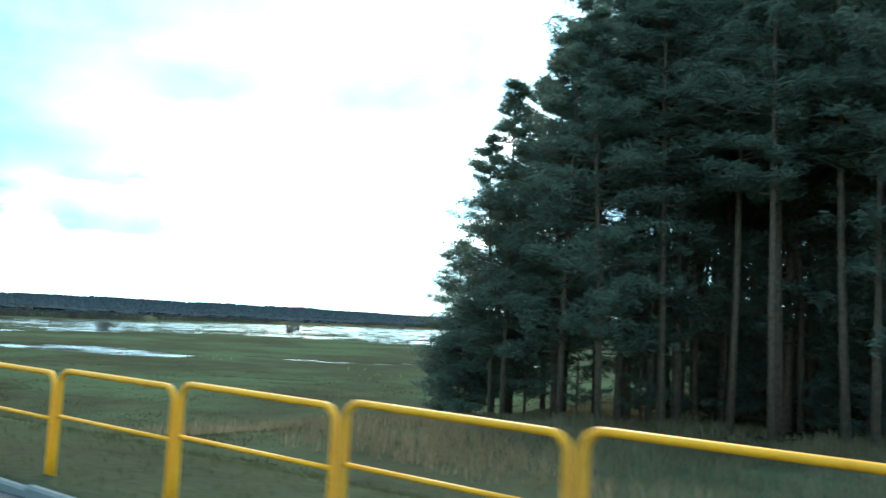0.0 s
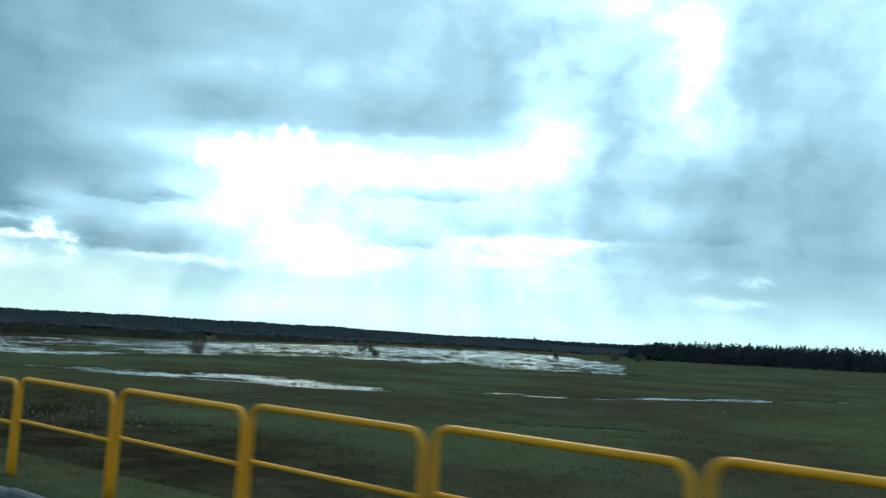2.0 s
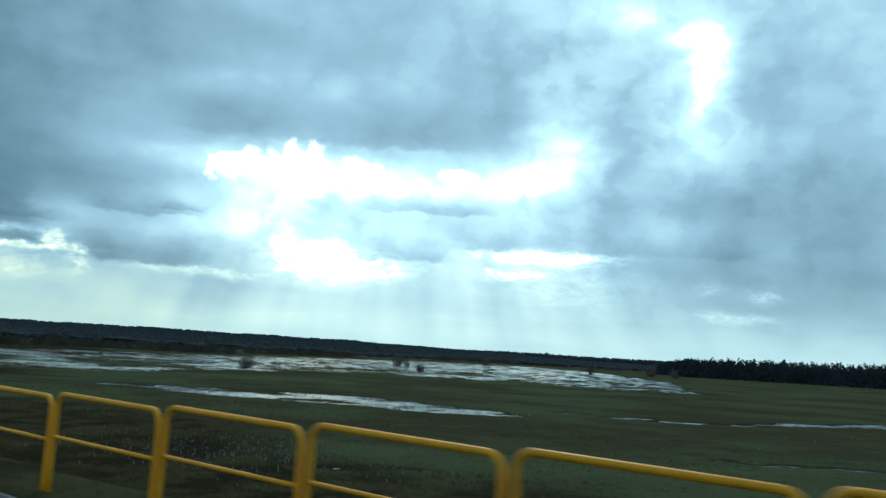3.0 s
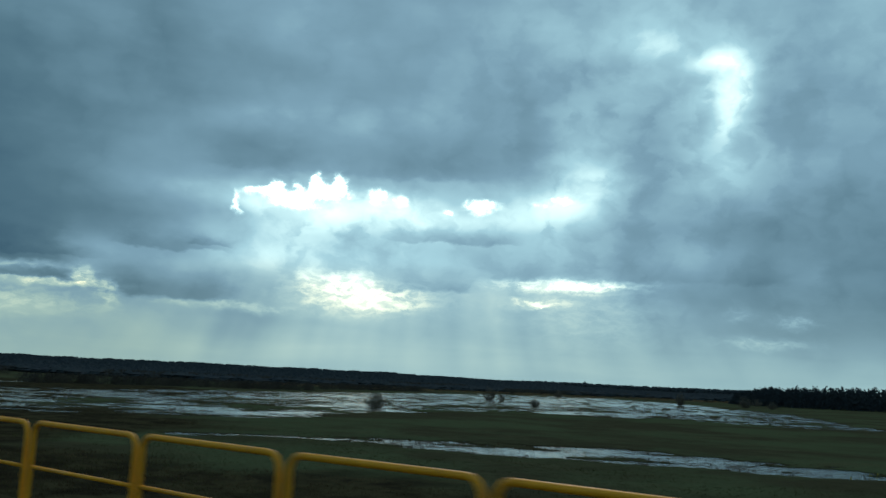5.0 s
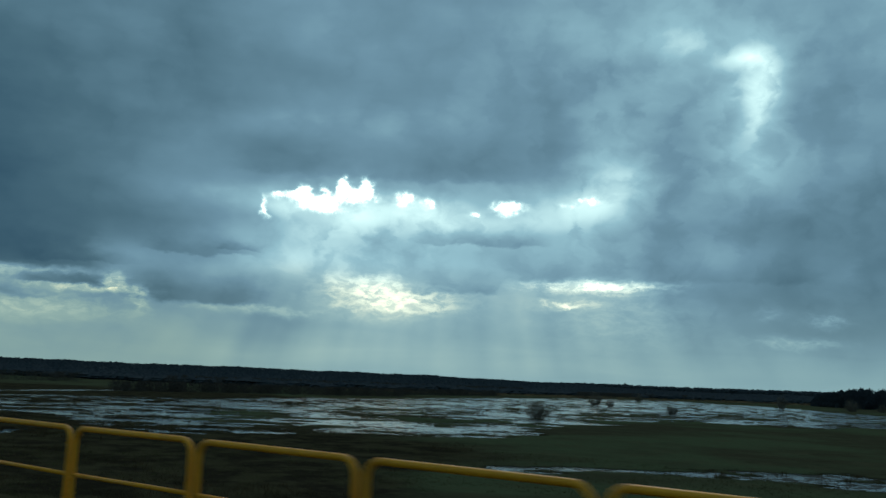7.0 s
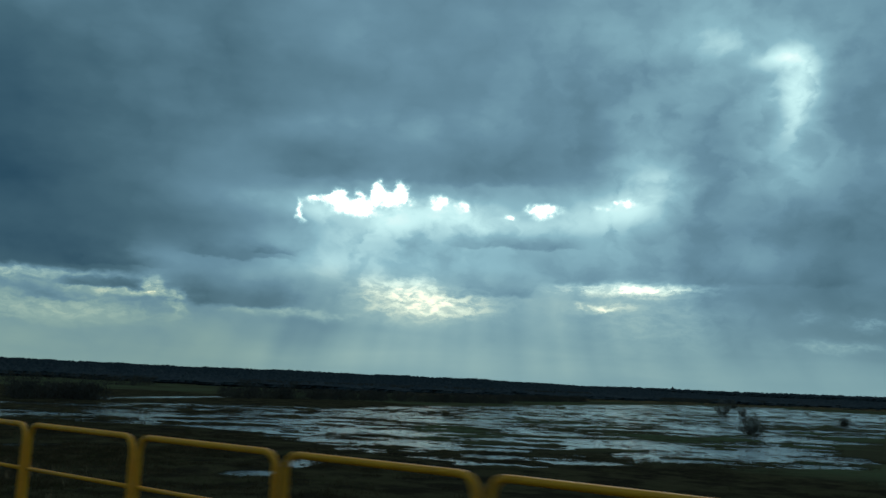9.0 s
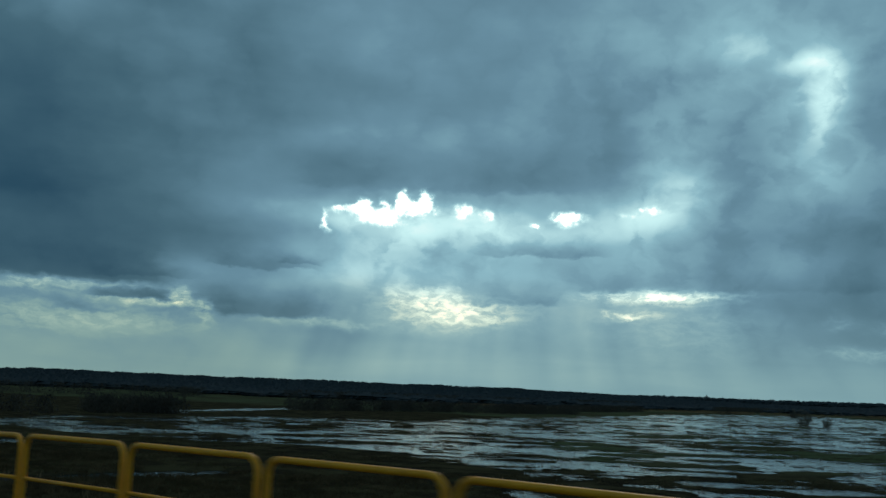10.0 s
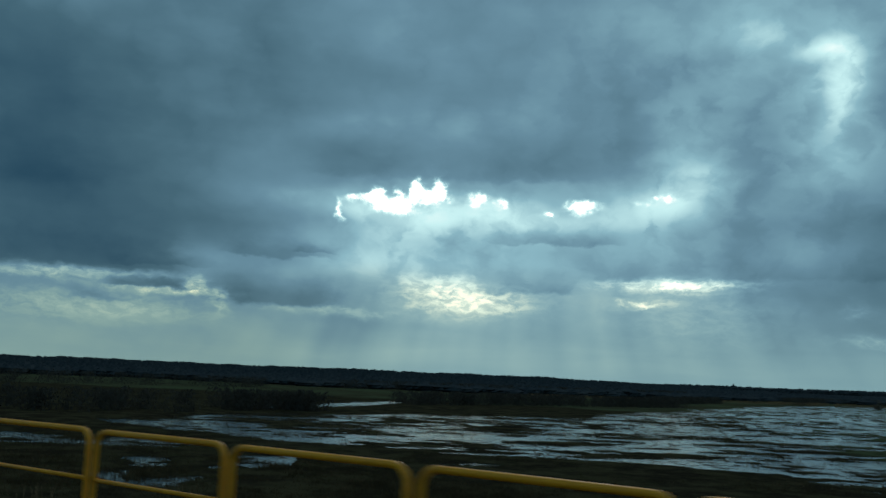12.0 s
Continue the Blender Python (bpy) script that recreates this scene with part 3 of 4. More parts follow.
# ---- yellow tube railing ----
def build_railing():
    r, half = 0.030, 0.985
    bend = 0.14
    pts = [(-half, 0, -0.35), (-half, 0, 0.3), (-half, 0, RAIL_TOP - r - bend)]
    for i in range(1, 7):
        a = math.pi / 2 * i / 6
        pts.append((-half + bend * (1 - math.cos(a)), 0, RAIL_TOP - r - bend + bend * math.sin(a)))
    pts += [(-x, y, z) for x, y, z in pts[::-1]]
    hoop = mesh_from("hoop", *tube(pts, r, 12), YELLOW, True)
    bar = mesh_from("mid_rail", *tube([(-half + 0.02, 0, RAIL_MID), (0, 0, RAIL_MID), (half - 0.02, 0, RAIL_MID)], 0.021, 10), YELLOW, True)
    rnd = random.Random(11)
    first = None

    def place(s, drop=0.0, tilt=0.0):
        nonlocal first
        a = math.degrees(heading(s))
        # the panels settle on either side of the break
        sag = -0.19 * math.exp(-((s - 206) / 6) ** 2)
        tilt += math.degrees(math.atan(-sag * 2 * (s - 206) / 36))
        p = on_road(s, RAIL_OFFSET, drop + sag)
        m = Matrix.Translation(p) @ pose(0, 0, 0, rnd.uniform(-0.5, 0.5), tilt + (0.654 if s < 60 else 0) + rnd.uniform(-0.2, 0.2), a)
        if first is None:
            first = tagged(new("railing_panel"), "yellow painted steel tube railing panel beside the kerb", "railing", "railing panels along the road")
            part("hoop", hoop, first)
            part("mid_rail", bar, first)
            first.matrix_basis = m
        else:
            copy_thing(first, m)

    # panels between joints that lie at whole multiples of the pitch
    for k in range(-11, 97):
        place((k + 0.5) * PITCH)
    start = 209.42
    for k in range(38):
        place(start + (k + 0.5) * PITCH)


build_kerb()
build_railing()


# ---- trees ----
def tuft_cloud(rnd, centre, size, count, leaf, verts, faces, slim=1.0):
    for _ in range(count):
        c = Vector(centre) + Vector((rnd.gauss(0, size), rnd.gauss(0, size), rnd.gauss(0, size * 0.55)))
        d = Vector((rnd.uniform(-1, 1), rnd.uniform(-1, 1), rnd.uniform(-0.3, 0.9))).normalized()
        e = d.orthogonal().normalized()
        e = e * math.cos(rnd.uniform(0, 6.3)) + d.cross(e) * math.sin(rnd.uniform(0, 6.3))
        q = leaf * rnd.uniform(0.6, 1.3)
        i = len(verts)
        g, h = e * q * 0.16 * slim, e * q * 0.22 * slim
        verts += [c - d * q * 0.5 - g, c - d * q * 0.5 + g, c + d * q * 0.6 + h, c + d * q * 0.6 - h]
        faces.append((i, i + 1, i + 2, i + 3))


def pine(seed, tall, bare, spread):
    """Meshes of a pine: tapered trunk with limbs, and a crown of needle tufts. bare: the share of the trunk without limbs."""
    rnd = random.Random(seed)
    lean = Vector((rnd.uniform(-0.03, 0.03), rnd.uniform(-0.03, 0.03), 0))
    r0 = tall * 0.0058 + 0.03
    tv, tf = tube([Vector((0, 0, -0.4)) + lean * 0, Vector((0, 0, tall * 0.3)) + lean * tall * 0.3 + Vector((rnd.uniform(-.1, .1), rnd.uniform(-.1, .1), 0)),
                   Vector((0, 0, tall * 0.65)) + lean * tall * 0.7, Vector((0, 0, tall)) + lean * tall], [r0 * 1.25, r0, r0 * 0.65, 0.03], 8)
    cv, cf = [], []
    n = int(tall * 4.6 * (1 - bare)) + 8
    for i in range(n):
        u = bare + (1 - bare) * (i + rnd.random()) / n
        z = tall * u
        w = (u - bare) / (1 - bare)
        long = spread * (0.35 + 1.1 * math.sin(math.pi * min(1, 0.12 + 0.85 * w)) ** 0.8) * rnd.uniform(0.55, 1.15) * (1.15 - 0.75 * w)
        a = rnd.uniform(0, 2 * math.pi)
        base = Vector((0, 0, z)) + lean * z
        tip = base + Vector((math.cos(a) * long, math.sin(a) * long, long * rnd.uniform(0.0, 0.35)))
        midp = base.lerp(tip, 0.55) + Vector((0, 0, -0.08 * long))
        v, f = tube([base, midp, tip], [0.05 * (1.2 - w), 0.035, 0.012], 4, False)
        o = len(tv)
        tv += v
        tf += [tuple(x + o for x in q) for q in f]
        # side twigs spread the needles into a flat spray towards the limb's end
        across = Vector((-math.sin(a), math.cos(a), 0.0))
        for j in range(6):
            k = 0.3 + 0.7 * (j + rnd.random()) / 6
            c = base.lerp(tip, k) + across * rnd.gauss(0, 0.13 * long) + Vector((0, 0, rnd.gauss(0.06, .07)))
            v, f = tube([base.lerp(tip, k - 0.15), c], [0.012, 0.006], 3, False)
            o = len(tv)
            tv += v
            tf += [tuple(x + o for x in q) for q in f]
            tuft_cloud(rnd, c, 0.15 + 0.035 * long, 38, 0.30, cv, cf, 0.34)
    tuft_cloud(rnd, Vector((0, 0, tall)) + lean * tall, 0.25, 20, 0.35, cv, cf)
    return mesh_from("trunk", tv, tf, BARK, True), mesh_from("crown", cv, cf, NEEDLES)


def build_pines():
    talls = (15.0, 21.0, 23.0, 24.5, 22.0, 6.5)
    kinds = [pine(1, talls[0], 0.09, 3.3), pine(2, talls[1], 0.17, 3.2), pine(3, talls[2], 0.46, 2.7), pine(4, talls[3], 0.52, 2.7), pine(5, talls[4], 0.5, 2.5), pine(6, talls[5], 0.04, 2.2)]
    rnd = random.Random(21)
    made = {}

    def plant(k, x, y, size=1.0):
        size -= 2.2 / talls[k] if k < 5 else 0.0
        m = Matrix.Translation((x, y, at_ground(x, y))) @ pose(0, 0, 0, 0, 0, rnd.uniform(0, 360)) @ Matrix.Scale(size, 4)
        if k not in made:
            label = {0: "dark green bushy pine branched down to the grass", 1: "tall dark green pine branched low at the wood's edge",
                     5: "young dark green pine in the wood's undergrowth"}.get(k, "tall dark green pine with a bare trunk in the wood")
            t = tagged(new("pine_tree"), label, "tree", "pines of the roadside wood")
            part("trunk", kinds[k][0], t)
            part("crown", kinds[k][1], t)
            t.matrix_basis = m
            made[k] = t
        else:
            ob = copy_thing(made[k], Matrix.Identity(4))
            ob.matrix_basis = m

    # bushy edge trees, low ones outermost
    for k, x, y, size in ((0, -19.6, 38.6, 0.76), (0, -17.1, 38.1, 0.90), (0, -17.1, 39.7, 1.07), (1, -15.7, 35.9, 0.74), (1, -14.4, 35.0, 0.85), (1, -11.2, 34.6, 0.93),
                          (1, -13.4, 38.7, 0.99), (1, -9.1, 34.2, 0.94), (1, -15.7, 40.6, 0.93), (1, -12.5, 36.3, 0.95), (1, -9.7, 37.0, 0.99), (5, -18.1, 37.0, 0.86),
                          (5, -20.8, 39.3, 0.67), (2, -7.4, 36.6, 0.98), (4, -5.0, 38.0, 1.0), (3, -7.2, 42.8, 1.04), (2, -2.6, 36.0, 0.97), (4, 0.8, 37.2, 1.02),
                          (3, 2.6, 34.6, 0.95), (1, -8.6, 41.0, 1.04), (0, -11.6, 36.8, 0.57), (0, -14.5, 37.0, 0.67), (0, -9.1, 38.1, 0.59),
                          (1, -3.4, 42.4, 1.0), (1, 2.2, 41.0, 1.02), (0, -17.9, 40.6, 0.76), (0, -18.6, 38.2, 0.62)):
        plant(k, x, y, size)
    # the stand behind, with undergrowth
    for i in range(112):
        y = 37.5 + rnd.random() ** 1.15 * 40
        x = rnd.uniform(-12.5 - 0.12 * (y - 37), 6.0 - 0.12 * (y - 37))
        plant(rnd.choice((2, 3, 4, 2, 3, 4, 1)), x, y, rnd.uniform(0.92, 1.15))
    for i in range(95):
        y = 40.5 + rnd.random() * 40
        x = rnd.uniform(-13.0 - 0.12 * (y - 37), 5.0 - 0.12 * (y - 37))
        plant(rnd.choice((5, 5, 0)), x, y, rnd.uniform(0.4, 0.9))


build_pines()


def willow(seed, wide, tall):
    """A bare-twigged bush: many thin stems from one root and a haze of small twigs and buds."""
    rnd = random.Random(seed)
    sv, sf, cv, cf = [], [], [], []
    for i in range(40):
        a, out = rnd.uniform(0, 6.283), rnd.random() ** 0.6
        foot = Vector((math.cos(a) * wide * 0.16 * out, math.sin(a) * wide * 0.16 * out, -0.3))
        tip = Vector((math.cos(a) * wide * 0.5 * out, math.sin(a) * wide * 0.5 * out, tall * math.sqrt(max(0.12, 1.0 - 0.85 * out ** 2)) * rnd.uniform(0.7, 1.02)))
        midp = foot.lerp(tip, 0.5) + Vector((math.cos(a), math.sin(a), 0)) * wide * 0.06
        v, f = tube([foot, midp, tip], [0.05, 0.035, 0.01], 4, False)
        o = len(sv)
        sv += v
        sf += [tuple(x + o for x in q) for q in f]
        for j in range(10):
            u = rnd.uniform(0.12, 1.0)
            c = foot.lerp(midp, u * 2) if u < 0.5 else midp.lerp(tip, u * 2 - 1)
            tuft_cloud(rnd, c, wide * 0.06, 6, wide * 0.075, cv, cf, 0.22)
    return mesh_from("stems", sv, sf, TWIGS), mesh_from("crown", cv, cf, TWIGS)


def build_bushes():
    spots = ((-355.1, 335.9, 7.0, 6.8), (-343.2, 329.1, 4.0, 4.2), (-342.4, 499.0, 7.5, 8.5), (-311.6, 518.4, 9.5, 7.0), (-255.4, 164.1, 6.0, 4.4),
             (-296.0, 520.0, 6.0, 5.0), (-278.0, 264.0, 4.6, 2.8), (-470.0, 560.0, 7.0, 6.0), (-355.0, 640.0, 8.0, 6.0))
    for i, (x, y, w, t) in enumerate(spots):
        stems, twigs = willow(60 + i, w, t)
        b = tagged(new("willow_bush"), "grey-brown leafless willow bush standing in flood water", "bush", "bushes on the flood plain")
        b.location = (x, y, max(at_ground(x, y), WATER - 0.1))
        part("stems", stems, b)
        part("crown", twigs, b)


build_bushes()


def crowd(name, label, category, spots, mat, seed, pointed=0.5):
    """Far trees as one mesh: each a short stem and an uneven crown of a few rings."""
    rnd = random.Random(seed)
    verts, faces = [], []
    for x, y, z, wide, tall in spots:
        o = len(verts)
        sides, rings = 6, 4
        sharp = rnd.random() < pointed
        for i in range(rings):
            u = i / (rings - 1)
            rad = wide * 0.5 * ((1 - u) ** 0.9 + 0.03 if sharp else math.sin(math.pi * (0.2 + 0.75 * u)) + 0.02)
            for k in range(sides):
                a = 2 * math.pi * (k + 0.5 * i) / sides
                q = rad * rnd.uniform(0.7, 1.25)
                verts.append((x + math.cos(a) * q, y + math.sin(a) * q, z + tall * (0.02 + 0.98 * u) * rnd.uniform(0.96, 1.04)))
        for i in range(rings - 1):
            for k in range(sides):
                a, b = o + i * sides + k, o + i * sides + (k + 1) % sides
                faces += [(a, b, b + sides), (a, b + sides, a + sides)]
        faces.append(tuple(range(o + (rings - 1) * sides, o + rings * sides)))
    return tagged(new(name, mesh_from(name, verts, faces, mat)), label, category, kind="stuff")


def along_line(points, count, deep, tall, wide, seed, sink=0.0):
    """Trees strewn along a line of (x, y, share of the height) places, up to deep metres beyond it as seen from the road."""
    rnd = random.Random(seed)
    legs = [(Vector((*a, 1.0)[:3]), Vector((*b, 1.0)[:3])) for a, b in zip(points, points[1:])]
    total = sum((b - a).xy.length for a, b in legs)
    out = []
    for a, b in legs:
        for _ in range(int(count * (b - a).xy.length / total)):
            p = a.lerp(b, rnd.random())
            h = tall * p.z * rnd.uniform(0.86, 1.06)
            away = (p.xy - Vector((-110, 0))).normalized()
            q = p.xy + away * deep * rnd.random() ** 1.3
            out.append((q.x, q.y, wide * rnd.uniform(0.7, 1.3), h))
    flat = np.array(out)
    low = height(flat[:, 0], flat[:, 1])
    return [(x, y, z - sink, w, h) for (x, y, w, h), z in zip(out, low)]


def scrub(name, label, category, spots, mat, seed):
    """Leafless shrubs as one mesh: each a rounded haze of short twigs down to the ground."""
    rnd = random.Random(seed)
    verts, faces = [], []
    for x, y, z, wide, tall in spots:
        for _ in range(90):
            a, u, k = rnd.uniform(0, 6.283), rnd.random(), rnd.random() ** 0.5
            r = wide * 0.5 * k * math.sqrt(max(0.0, 1 - (u * 0.92) ** 2))
            c = Vector((x + math.cos(a) * r, y + math.sin(a) * r, z + tall * u))
            q = rnd.uniform(0.5, 1.1) * (0.22 + tall * 0.05)
            d = Vector((rnd.uniform(-0.7, 0.7), rnd.uniform(-0.7, 0.7), 1.0)).normalized() * q
            e = Vector((-math.sin(a + rnd.uniform(-1, 1)), math.cos(a), 0)) * q * 0.45
            i = len(verts)
            verts += [c - d * 0.7 - e, c - d * 0.7 + e, c + d * 0.5 + e * 0.6, c + d * 0.7 - e * 0.4]
            faces.append((i, i + 1, i + 2, i + 3))
    return tagged(new(name, mesh_from(name, verts, faces, mat)), label, category, kind="stuff")


def leafy_wood(name, label, category, spots, mat, seed, per=56):
    """A wood as one mesh: each tree a stem and an uneven crown of many small clumps."""
    rng = np.random.default_rng(seed)
    base = np.repeat(np.array(spots), per, axis=0)
    n = len(base)
    u = rng.random(n) ** 0.8
    stem = np.tile(np.arange(per) < 3, len(spots))
    lean = np.repeat(rng.uniform(0.45, 1.0, len(spots)), per)
    rad = base[:, 3] * 0.5 * (1.02 - u) ** 0.7 * np.sqrt(rng.random(n)) * 1.25
    a = rng.uniform(0, 2 * np.pi, n)
    u = np.where(stem, 0.1, 0.05 + 0.95 * u) * lean ** 0.3
    c = np.stack([base[:, 0] + np.where(stem, 0, np.cos(a) * rad), base[:, 1] + np.where(stem, 0, np.sin(a) * rad), base[:, 2] + base[:, 4] * u], -1)
    size = np.where(stem, 0.14, rng.uniform(0.35, 0.95, n) * (1.15 - 0.6 * u))
    tall = np.where(stem, base[:, 4] * 0.13, size * rng.uniform(0.6, 1.2, n))
    t = rng.uniform(0, 2 * np.pi, n)
    e = np.stack([np.cos(t) * size, np.sin(t) * size, rng.uniform(-0.3, 0.3, n) * size], -1)
    d = np.stack([rng.uniform(-0.4, 0.4, n) * size, rng.uniform(-0.4, 0.4, n) * size, tall], -1)
    v = np.stack([c - e - d * 0.6, c + e - d, c + e * 0.7 + d * 0.7, c - e * 0.5 + d], 1).reshape(-1, 3)
    me = bpy.data.meshes.new(name)
    me.vertices.add(n * 4)
    me.vertices.foreach_set("co", v.ravel())
    me.loops.add(n * 4)
    me.loops.foreach_set("vertex_index", np.arange(n * 4, dtype=np.int32))
    me.polygons.add(n)
    me.polygons.foreach_set("loop_start", np.arange(0, n * 4, 4, dtype=np.int32))
    me.materials.append(mat)
    me.update()
    me.validate()
    return tagged(new(name, me), label, category, kind="stuff")


def ridge_spots(seed, count):
    """Trees over the whole slope of the ridge, from its foot over the crest."""
    rng = np.random.default_rng(seed)
    bearing = rng.uniform(-12, 74, count)
    crest, share = ridge_line(bearing)
    foot = np.interp(bearing, [20, 27, 36, 47, 58, 74], [0.56, 0.42, 0.36, 0.345, 0.32, 0.30])
    k = foot + (1.1 - foot) * rng.random(count) ** 0.8
    x, y = -110 - np.cos(np.radians(bearing)) * crest * k, np.sin(np.radians(bearing)) * crest * k
    tall = (5.2 + 1.8 * step(0.4, 0.56, k) + 6.0 * step(0.56, 0.8, k)) * (1 - 0.65 * (1 - share) * step(0.5, 0.8, k)) * rng.uniform(0.85, 1.1, count) + 2.2 * fbm(bearing * 0.9, bearing * 0, 47, 3)
    return list(zip(x, y, height(x, y) - 0.5, 13 * rng.uniform(0.7, 1.3, count), np.maximum(tall, 3.0)))


def build_woods():
    crowd("far_wood", "dark wooded ridge along the far edge of the plain", "wood", ridge_spots(31, 17500), HAZED_WOOD, 32, 0.0)
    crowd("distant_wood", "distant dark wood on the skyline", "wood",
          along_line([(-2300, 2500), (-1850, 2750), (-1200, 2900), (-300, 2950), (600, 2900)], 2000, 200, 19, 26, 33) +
          [(-1866 + dx, 2770, 3.0, 12, h) for dx, h in ((-16, 19), (-6, 22), (2, 27), (9, 22))], HAZED_WOOD, 34, 0.0)
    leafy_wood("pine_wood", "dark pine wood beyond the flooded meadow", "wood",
               along_line([(-424, 770, 0.3), (-408, 722, 0.5), (-380, 690, 0.72), (-345, 650, 0.85), (-250, 700), (-150, 730), (0, 750), (250, 780)], 2600, 110, 18.0, 8.5, 35), HAZED_WOOD, 36, 70)
    scrub("reed_bed", "pale withered reeds along the far shore", "reeds",
          along_line([(-590, 380), (-560, 440), (-530, 560), (-495, 690), (-430, 770)], 260, 26, 1.7, 9, 46), REEDS, 48)
    scrub("thicket", "dark leafless thicket at the meadow's far side", "bushes",
          along_line([(-392, -60), (-378, 30), (-372, 58)], 150, 22, 3.6, 5, 37) + along_line([(-384, 70), (-380, 90)], 60, 16, 3.8, 5, 41) +
          along_line([(-425, 150), (-432, 210), (-428, 290)], 260, 34, 3.6, 6, 42) + along_line([(-470, 330), (-520, 470)], 120, 40, 3.6, 6, 43), SCRUB, 39)
    scrub("far_thicket", "dark scrub before the wooded ridge", "bushes",
          along_line([(-640, -100), (-620, 100), (-640, 240)], 190, 70, 5.5, 9, 38) + along_line([(-700, 330), (-720, 520), (-760, 800)], 360, 110, 6.0, 10, 44) +
          along_line([(-520, 560), (-600, 760), (-620, 1000)], 200, 80, 4.5, 9, 40), SCRUB, 45)


build_woods()


# ---- grass, sedge and flowers ----
def blades(name, label, category, x, y, tall, wide, per, mat, seed, sink=0.05):
    """Tufts of bent blades at the places x, y (arrays), joined into one mesh."""
    rng = np.random.default_rng(seed)
    n = len(x) * per
    z = np.repeat(height(x, y), per) - sink
    tall = np.repeat(tall, per) * rng.uniform(0.55, 1.15, n)
    bx = np.repeat(x, per) + rng.normal(0, 0.10, n)
    by = np.repeat(y, per) + rng.normal(0, 0.10, n)
    a = rng.uniform(0, 2 * np.pi, n)
    w = wide * rng.uniform(0.6, 1.3, n)
    lean = tall * rng.uniform(0.1, 0.55, n)
    t = rng.uniform(0, 2 * np.pi, n)
    ca, sa = np.cos(a) * w * 0.5, np.sin(a) * w * 0.5
    lx, ly = np.cos(t) * lean, np.sin(t) * lean
    v = np.empty((n, 5, 3))
    v[:, 0] = np.stack([bx - ca, by - sa, z], -1)
    v[:, 1] = np.stack([bx + ca, by + sa, z], -1)
    v[:, 2] = np.stack([bx + ca * 0.7 + lx * 0.35, by + sa * 0.7 + ly * 0.35, z + tall * 0.62], -1)
    v[:, 3] = np.stack([bx - ca * 0.7 + lx * 0.35, by - sa * 0.7 + ly * 0.35, z + tall * 0.62], -1)
    v[:, 4] = np.stack([bx + lx, by + ly, z + tall], -1)
    i = np.arange(n)[:, None] * 5
    loops = np.concatenate([i + [0, 1, 2, 3], i + [3, 2, 4]], 1)
    starts = np.stack([np.arange(n) * 7, np.arange(n) * 7 + 4], 1)
    me = bpy.data.meshes.new(name)
    me.vertices.add(n * 5)
    me.vertices.foreach_set("co", v.ravel())
    me.loops.add(n * 7)
    me.loops.foreach_set("vertex_index", loops.ravel().astype(np.int32))
    me.polygons.add(n * 2)
    me.polygons.foreach_set("loop_start", starts.ravel().astype(np.int32))
    me.materials.append(mat)
    me.update()
    me.validate()
    return tagged(new(name, me), label, category, kind="stuff")


def strew(seed, count, s0, s1, l0, l1, power=1.0):
    """Places beside the road, denser near l0 for a power over one."""
    rng = np.random.default_rng(seed)
    s = rng.uniform(s0, s1, count)
    l = l0 + (l1 - l0) * rng.random(count) ** power
    th = np.maximum(0, s - BEND_START) * BEND
    x = np.where(s <= BEND_START, -s, -BEND_START - np.sin(th) * (1 / BEND + l))
    y = np.where(s <= BEND_START, l, np.cos(th) * (1 / BEND + l) - 1 / BEND)
    return x, y


def keep(x, y, mask):
    return x[mask], y[mask]


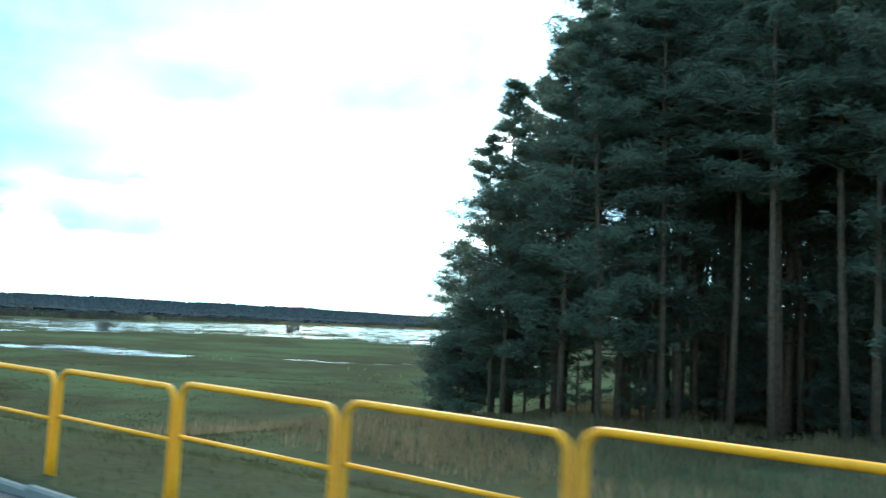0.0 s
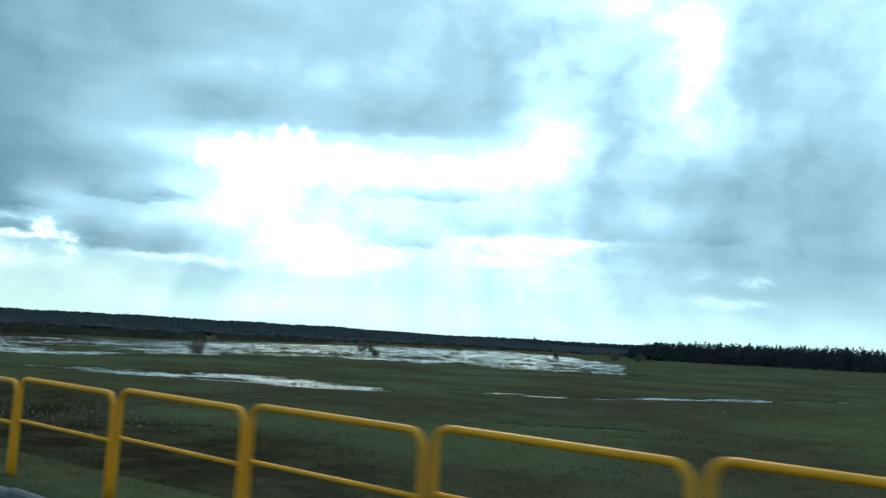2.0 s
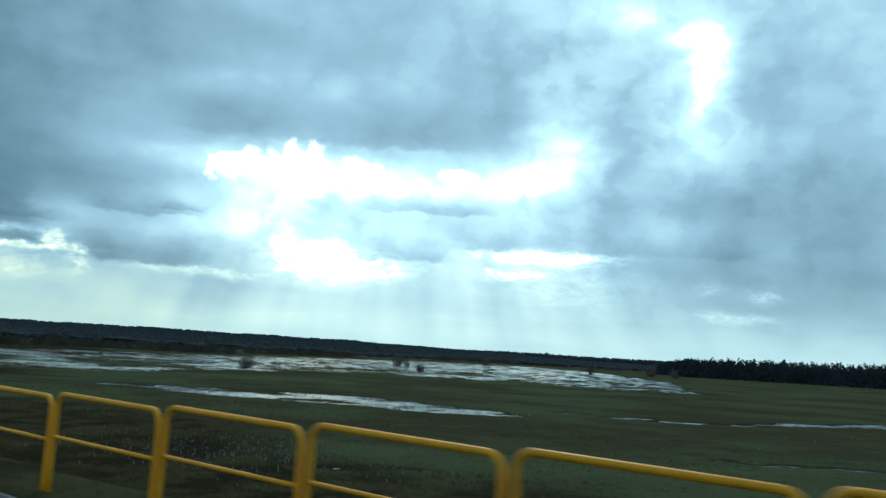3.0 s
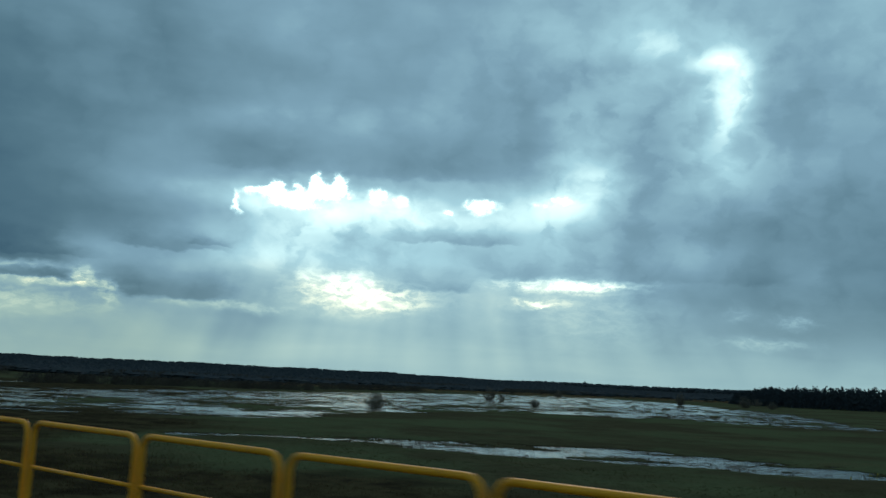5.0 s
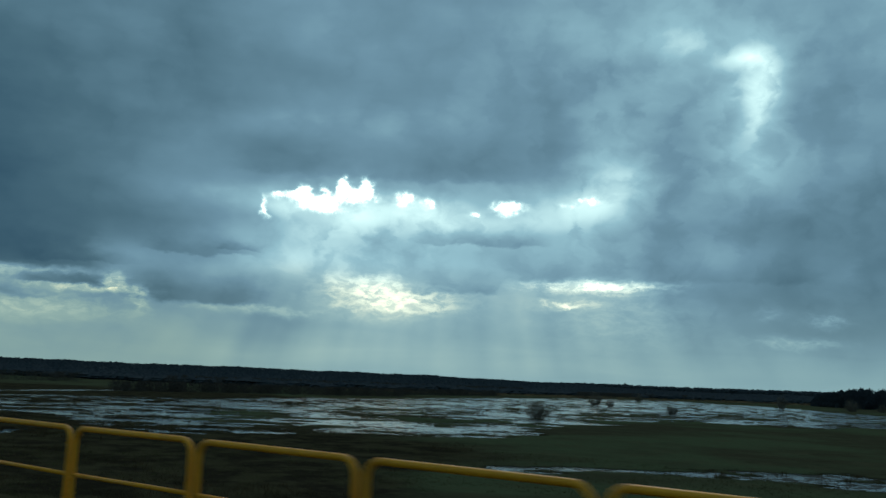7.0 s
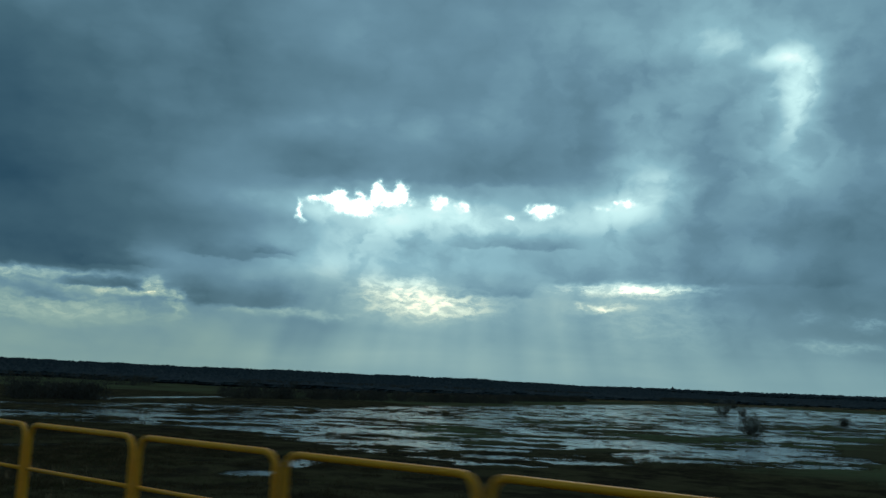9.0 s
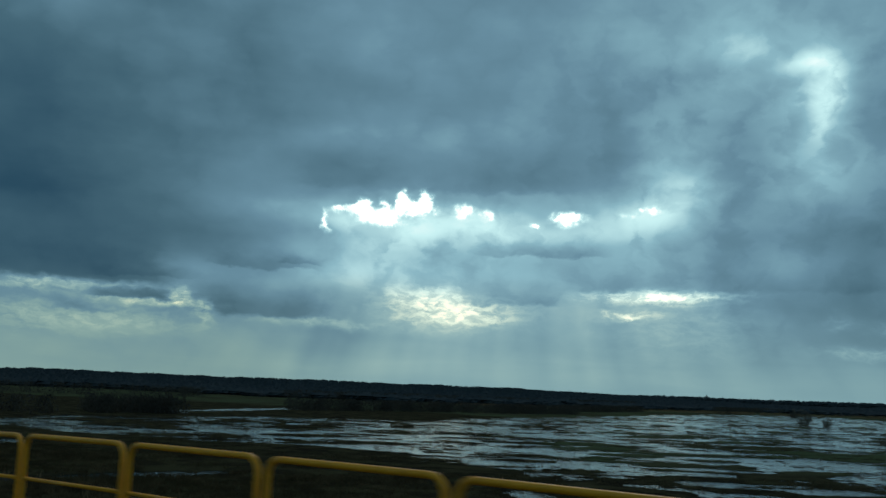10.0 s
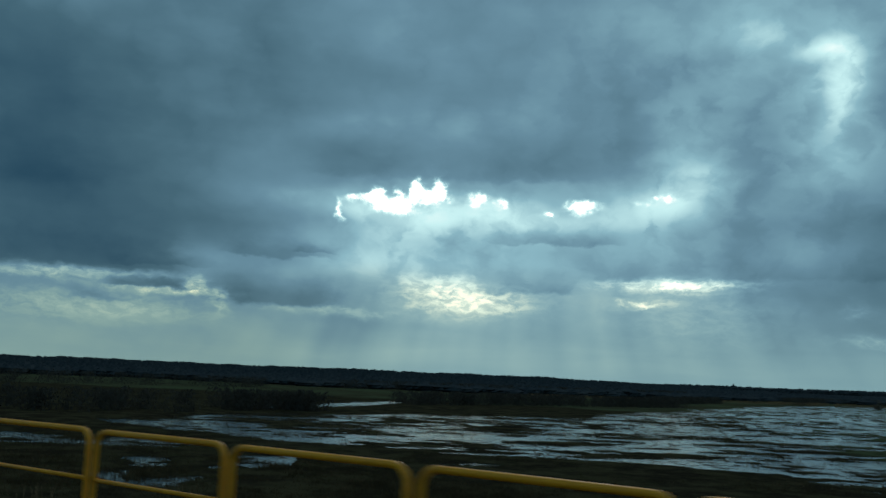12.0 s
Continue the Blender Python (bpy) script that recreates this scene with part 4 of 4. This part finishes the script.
def build_grass():
    x, y = strew(71, 26000, -5, 290, 4.95, 16, 1.2)
    blades("verge_grass", "short dull green grass on the road bank", "grass", x, y, np.full(len(x), 0.14), 0.012, 4, BLADES, 72)
    x, y = strew(73, 150000, 5, 330, 15, 80, 1.5)
    dry = height(x, y) > WATER + 0.05
    patch = fbm(x / 7, y / 7, 75) > -0.3
    x, y = keep(x, y, dry & patch)
    blades("meadow_grass", "dull green tussocky meadow grass", "grass", x, y, 0.16 + 0.12 * fbm(x / 5, y / 5, 76), 0.04, 2, BLADES, 77)
    x, y = strew(79, 110000, 8, 340, 17, 100, 1.7)
    s, l = road_coords(x, y)
    patch = (fbm(x / 12, y / 12, 81) > 0.2 - 0.42 * step(62, 36, l)) & (height(x, y) > WATER - 0.10) & (marsh(x, y) > 0.3)
    tall = (0.28 + 0.3 * fbm(x / 9, y / 9, 82)) * (0.6 + 0.4 * step(110, 160, s))
    tall = tall[patch]
    x, y = keep(x, y, patch)
    blades("dry_sedge", "brown withered sedge in the wet meadow", "grass", x, y, tall, 0.04, 3, SEDGE, 83)
    # sedge standing in the shallows
    rng = np.random.default_rng(85)
    x, y = rng.uniform(-420, -110, 200000), rng.uniform(28, 330, 200000)
    h = height(x, y)
    p, q = x * 0.682 + y * 0.731, y * 0.682 - x * 0.731
    x, y = keep(x, y, (h > WATER - 0.07) & (h < WATER + 0.12) & ((lake_depth(x, y) > -8) | (run_depth(x, y) > 0)) & (fbm(p / 20, q / 8, 86) > -0.12))
    blades("water_sedge", "dark sedge clumps standing in flood water", "grass", x, y, np.full(len(x), 0.30), 0.06, 3, SEDGE, 87, 0.1)
    # thin grass standing in the meadow's runs of water
    rng = np.random.default_rng(130)
    x, y = rng.uniform(-180, -72, 22000), rng.uniform(56, 176, 22000)
    x, y = keep(x, y, (run_depth(x, y) > 0.05) & (height(x, y) < WATER + 0.05))
    blades("flooded_grass", "thin dull grass standing in shallow water", "grass", x, y, np.full(len(x), 0.24), 0.05, 3, SEDGE, 131, 0.1)
    # tall growth on the bank at the break in the railing
    x, y = strew(88, 2600, 212, 330, 15.5, 34, 1.3)
    x, y = keep(x, y, fbm(x / 6, y / 6, 89) > 0.1)
    blades("tall_reeds", "tall withered reeds at the foot of the bank", "reeds", x, y, 0.75 + 0.5 * fbm(x / 4, y / 4, 90), 0.03, 5, REEDS, 91)
    # tall withered grass before the wood
    rng = np.random.default_rng(140)
    x, y = rng.uniform(-30, 26, 14000), 19 + 21 * rng.random(14000) ** 0.7
    x, y = keep(x, y, fbm(x / 4, y / 4, 141) + 0.5 * step(-30, -16, x) > 0.15)
    blades("tall_grass", "tall withered grass before the pine wood", "grass", x, y, 0.55 + 0.5 * fbm(x / 3, y / 3, 142), 0.03, 4, REEDS, 143)
    # yellow flowers in loose drifts
    for i, (cx, cy, r, count) in enumerate(((-114, 89, 4, 60), (-62, 92, 9, 50), (-50, 100, 9, 60), (-70, 108, 7, 35))):
        rng = np.random.default_rng(95 + i)
        x, y = cx + rng.normal(0, r, count), cy + rng.normal(0, r * 0.6, count)
        x, y = keep(x, y, height(x, y) > WATER + 0.02)
        blades("marsh_flowers", "small yellow marsh flowers in the grass", "flowers", x, y, np.full(len(x), 0.24), 0.07, 2, PETALS, 94, -0.05)
    # short pale blades strewn in a wet hollow
    rng = np.random.default_rng(120)
    x, y = rng.normal(-95, 6, 600), rng.normal(36, 4.5, 600)
    blades("pale_blades", "short pale blades in a wet hollow", "reeds", x, y, np.full(len(x), 0.28), 0.04, 1, PALE, 121)
    # brown brush on the low ground past the break in the railing
    x, y = strew(98, 60000, 205, 345, 16.5, 68, 0.9)
    x, y = keep(x, y, (height(x, y) > WATER - 0.02) & (fbm(x / 8, y / 8, 99) + -0.5 * step(52, 68, road_coords(x, y)[1]) - 0.5 * step(222, 205, road_coords(x, y)[0]) - 0.5 * step(272, 298, road_coords(x, y)[0]) > -0.05))
    blades("brown_brush", "low brown brush and dead grass below the bank", "brush", x, y, 0.26 + 0.3 * fbm(x / 5, y / 5, 100), 0.05, 4, SEDGE, 101)


build_grass()
